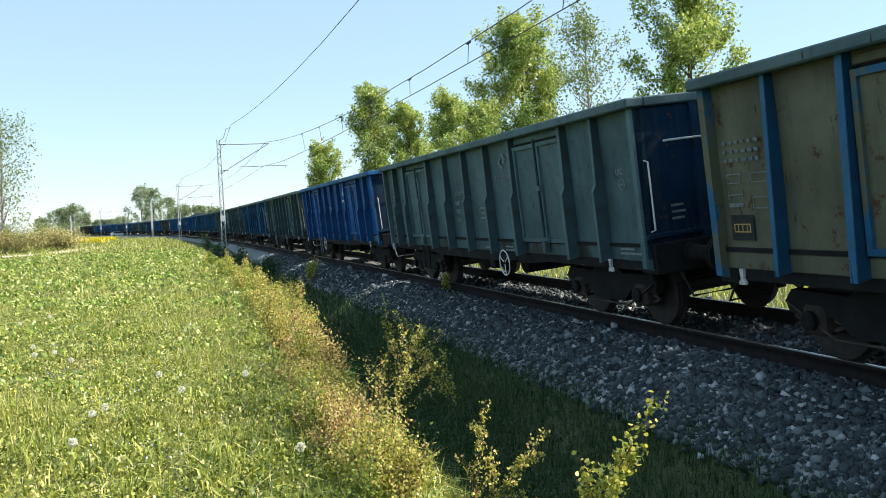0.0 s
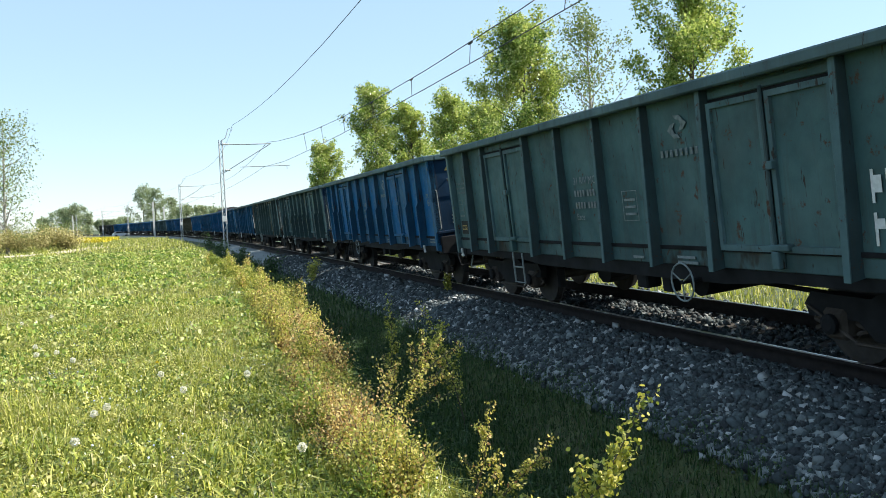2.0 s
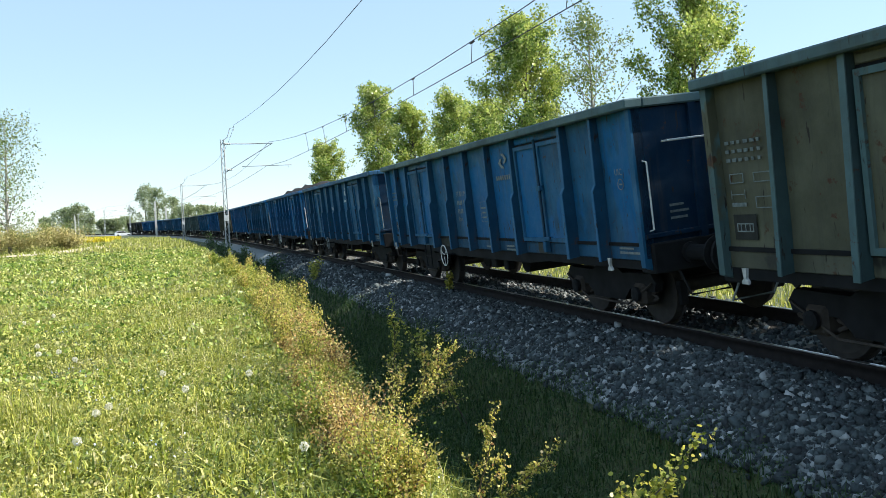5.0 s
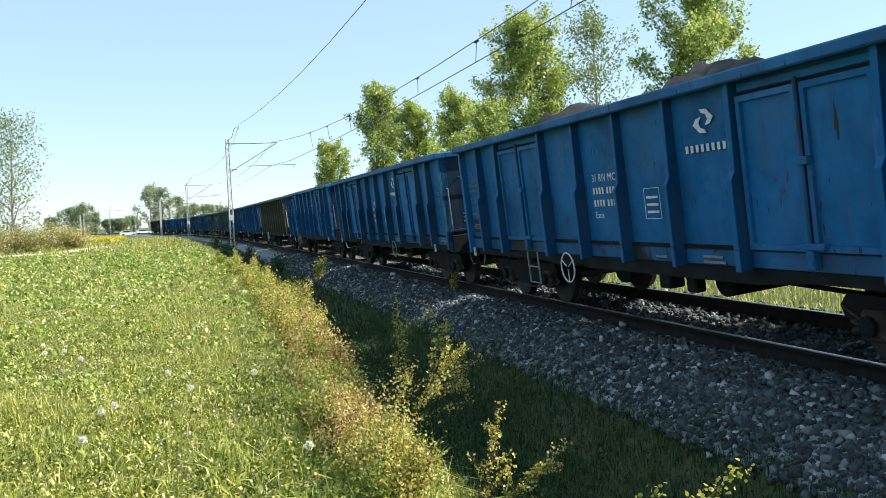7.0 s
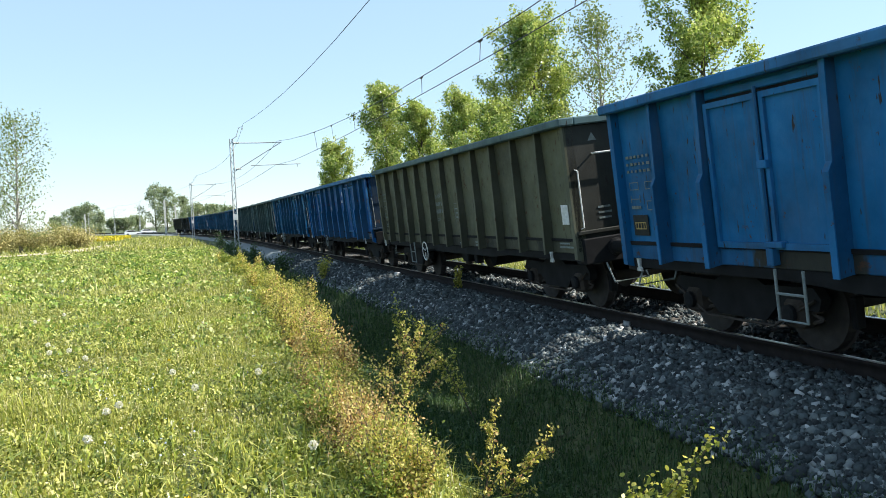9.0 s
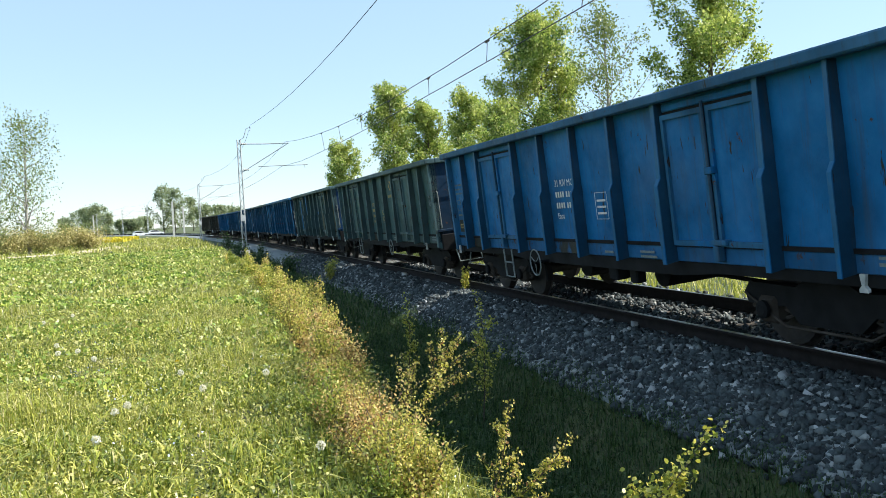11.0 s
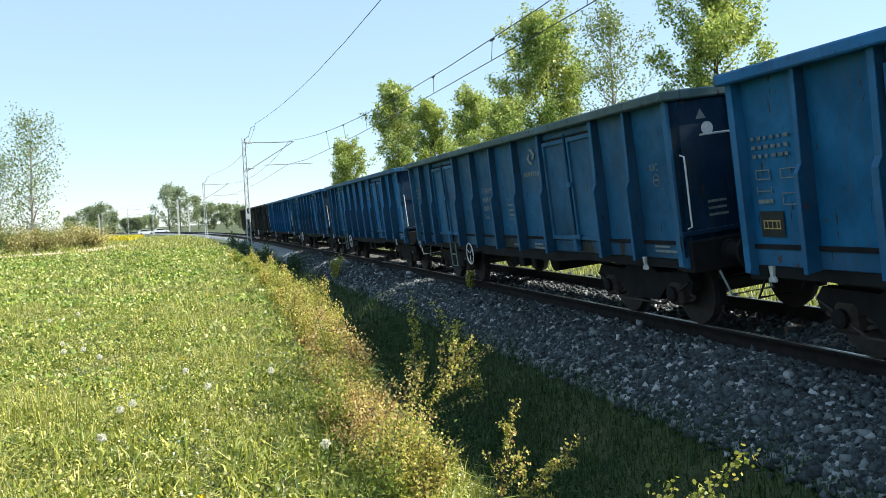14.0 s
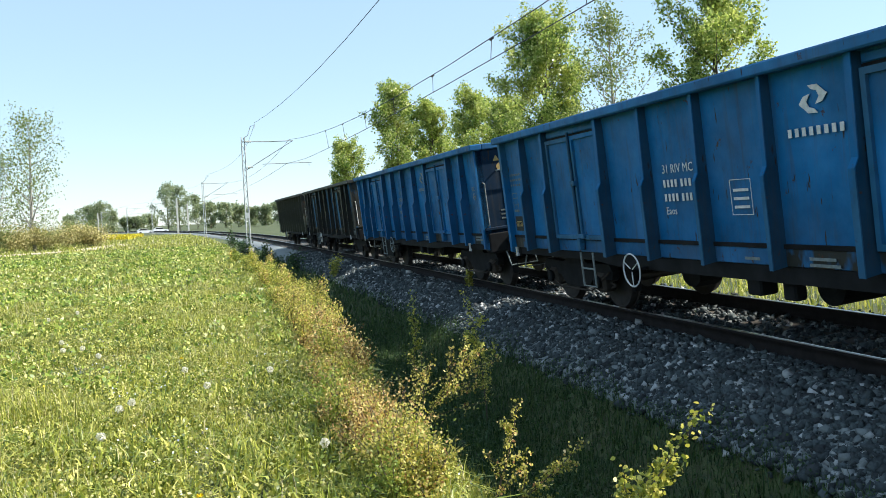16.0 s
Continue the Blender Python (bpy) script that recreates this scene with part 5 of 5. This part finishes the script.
SWAY_TALL = [(0, 118), (1, 125), (2, 108), (3, 118), (4, 112), (5.2, 122), (6.5, 112), (7.5, 108), (8.5, 122), (9.2, 118), (10.3, 102), (11.2, 89), (11.6, 88), (12.2, 100), (13, 116), (14, 112), (14.6, 106), (15.2, 93), (15.6, 90), (16, 98)]
plant_everything()


# -- masts, wires and far things --
def mast(s, lat=-3.3, arm=True, concrete=False, h=7.85):
    x, y, _ = on_track(s, lat, 0, False)
    th = math.degrees(np.interp(s, S_GRID, TH))
    m = thing("catenary_mast", "grey concrete mast beside the railway" if concrete else "grey steel lattice catenary mast beside the track", "mast", "catenary masts")
    m.matrix_basis = pose(x, y, -0.45, 0, 0, th)
    if concrete:
        part("post", prism([(-0.17, -0.17), (0.17, -0.17), (0.17, 0.17), (-0.17, 0.17)], "z", 0, h), CONCRETE, m)
    else:
        for sx in (-0.13, 0.13):
            part("leg", rod([(sx, 0, 0), (sx * 0.8, 0, h)], 0.045, 4), MAST_STEEL, m)
        n = 16
        for k in range(n):
            a, b = (-0.12, 0.12) if k % 2 else (0.12, -0.12)
            part("lattice_bar", rod([(a, 0, h * k / n), (b * 0.95, 0, h * (k + 1) / n)], 0.018, 4), MAST_STEEL, m)
        part("footing", boxes((-0.3, 0.3, -0.3, 0.3, -0.2, 0.12), bevel=0.03), CONCRETE, m)
        part("number_plate", boxes((-0.16, 0.16, -0.075, -0.06, 2.2, 2.6), bevel=0.003), WHITE, m, "white plate with worn marks")
    if arm:
        reach = -lat
        part("top_tube", rod([(0, 0, h - 0.3), (reach * 0.5, 0, h - 0.33), (reach + 0.15, 0, h - 0.3)], 0.035), MAST_STEEL, m)
        part("strut", rod([(0, 0, h - 2.35), (reach + 0.1, 0, h - 0.32)], 0.032), MAST_STEEL, m)
        part("steady_arm", rod([(reach * 0.38, 0, h - 1.9), (reach + 1.4, 0, h - 1.86)], 0.026), MAST_STEEL, m)
        part("drop_arm", rod([(reach + 1.2, 0, h - 1.86), (reach + 1.2, 0, h - 2.1)], 0.02), MAST_STEEL, m)
        for px, pz in ((0.35, h - 0.31), (0.4, h - 2.1)):
            part("insulator", lathe_x([(-0.2, 0.03), (-0.16, 0.07), (-0.08, 0.05), (0, 0.07), (0.08, 0.05), (0.16, 0.07), (0.2, 0.03)], sides=8, at=(px, 0, pz)), CONCRETE, m)
        part("feeder_bracket", rod([(0, 0, h - 0.1), (0.35, 0, h + 0.15), (0.55, 0, h + 0.75), (0.85, 0, h + 0.85), (0.8, 0, h + 0.6)], 0.03), MAST_STEEL, m)
    return m


MASTS = [61.5, 125.0, 177.0, 228.0, 279.0, 331.0]


def wires():
    spans = [(-16.0, 61.5)] + list(zip(MASTS, MASTS[1:]))
    line = thing("overhead_line", "thin dark overhead wires above the railway track", "overhead wires", kind="structure")
    mess, cont, feed = [], [], []

    def zm(s, a, b):
        low = 5.56 if a < 60 else 6.35
        return low + (7.18 - low) * (abs(s - (a + b) / 2) / ((b - a) / 2)) ** 2
    for a, b in spans:
        for s in np.linspace(a, b, 12, endpoint=False):
            k = (s - (a + b) / 2) / ((b - a) / 2)
            mess.append(on_track(s, -0.12, zm(s, a, b), False))
            cont.append(on_track(s, -0.14 + 0.25 * k, (5.06 if a < 60 else 5.4) + (0.42 if a < 60 else 0.08) * k * k, False))
            feed.append(on_track(s, -2.45 + 0.7 * (1 - k * k), (7.55 if a < 60 else 8.0) + (0.85 if a < 60 else 0.4) * k * k, False))
        for s in np.arange(a + 4, b - 1, 5.2):
            k = (s - (a + b) / 2) / ((b - a) / 2)
            if s < 48:
                part("dropper", rod([on_track(s, -0.14 + 0.25 * k, 5.06 + 0.42 * k * k, False), on_track(s, -0.12, zm(s, a, b), False)], 0.009, 4), WIRE, line)
                part("clamp", rod([on_track(s - 0.12, -0.12, zm(s, a, b) - 0.02, False), on_track(s + 0.12, -0.12, zm(s, a, b) - 0.02, False)], 0.03, 4), WIRE, line)
    for name, pts, r in (("carrier_wire", mess, 0.012), ("contact_wire", cont, 0.012), ("feeder_wire", feed, 0.012)):
        part(name, rod(pts, r, 5), WIRE, line)


def car(x, y, turn, colour):
    c = thing("car", "small white car parked at the far crossing", "car", "cars at the crossing")
    c.matrix_basis = pose(x, y, float(ground_z(np.array(x), np.array(y))), 0, 0, turn)
    part("body", prism([(-2.1, 0.3), (2.1, 0.3), (2.15, 0.65), (1.9, 0.85), (0.95, 0.95), (0.3, 1.45), (-1.3, 1.48), (-2.0, 1.0), (-2.12, 0.7)], "y", -0.85, 0.85), colour, c)
    part("window", prism([(0.85, 0.98), (0.28, 1.38), (-1.25, 1.4), (-1.75, 1.02)], "y", -0.86, 0.86), BLACKISH, c)
    for wx in (-1.3, 1.3):
        for wy in (-0.78, 0.78):
            bm = lathe_x([(-0.1, 0.25), (-0.1, 0.31), (0.1, 0.31), (0.1, 0.25)], sides=14)
            bmesh.ops.rotate(bm, verts=bm.verts, matrix=Matrix.Rotation(math.pi / 2, 3, "Z"))
            bmesh.ops.translate(bm, verts=bm.verts, vec=(wx, wy, 0.31))
            part("wheel", bm, BLACKISH, c)


def far_things():
    for s in MASTS:
        mast(s, arm=s != 177.0, concrete=s == 177.0, h=7.0 if s == 177.0 else 7.85)
    mast(222.0, lat=4.5, arm=False, concrete=True, h=7.0)
    mast(300.0, lat=-9.0, arm=False, concrete=True, h=7.0)
    wires()
    car(-14.6, 250, 10, CAR_WHITE)
    car(-11.0, 262, 10, CAR_WHITE)
    # sandy track in front of the hedge
    pts = [(-40, 62), (-22, 67), (-13.8, 68.5), (-11.0, 70.5), (-9.4, 74), (-8.2, 80), (-7.0, 92)]
    v, f = [], []
    for i, (x, y) in enumerate(pts):
        q = pts[min(i + 1, len(pts) - 1)], pts[max(i - 1, 0)]
        d = Vector((q[0][0] - q[1][0], q[0][1] - q[1][1])).normalized()
        for k in (-1.3, 0, 1.3):
            px, py = x - d.y * k, y + d.x * k
            v.append((px, py, float(ground_z(np.array(px), np.array(py))) + 0.07 + (0.03 if k == 0 else 0)))
    f = [(3 * i + j, 3 * i + j + 1, 3 * i + j + 4, 3 * i + j + 3) for i in range(len(pts) - 1) for j in (0, 1)]
    tagged(new("path", mesh_of("path", v, f, SAND)), "pale sandy path along the meadow", "path", kind="structure")
    rng = np.random.default_rng(77)
    x, y = rng.uniform(-15.5, -9.0, 5000), rng.uniform(122, 150, 5000)
    blades("rape_field", x, y, ground_z(x, y), rng.uniform(0.4, 0.8, 5000), rng.uniform(0.12, 0.25, 5000), RAPE, rng, 0.4, "bright yellow strip of flowering rape", "rape field")


CAR_WHITE = plain("white_car_paint", (0.75, 0.76, 0.78), 0.3)
far_things()


# -- what moves --
def motions():
    times = [k * 0.5 for k in range(33)]
    for n, (w, _) in WAGONS.items():
        rows = [(t, track_pose(REAR + PITCH * n - AHEAD.get(n, 0.0) - gone(t) - HALF)) for t in times]
        walk(w, rows)
        walk(HEAPS[n], rows)
        for b in w.children:
            if b.name.split(".")[0] == "bogie":
                for s in b.children:
                    if s.name.split(".")[0] == "wheelset":
                        y = s.location.y
                        walk(s, [(k / FPS, Matrix.Translation((0, y, WHEEL_R)) @ Matrix.Rotation(gone(k / FPS) / WHEEL_R, 4, "X")) for k in range(481)])

    for plant, lean in SWAY:
        base = plant.location.copy()
        ahead = Vector((base.x, base.y, 0)).normalized()
        walk(plant, [(t, Matrix.Translation(base) @ Matrix.Rotation(radians(90 - a), 4, ahead)) for t, a in lean])


motions()
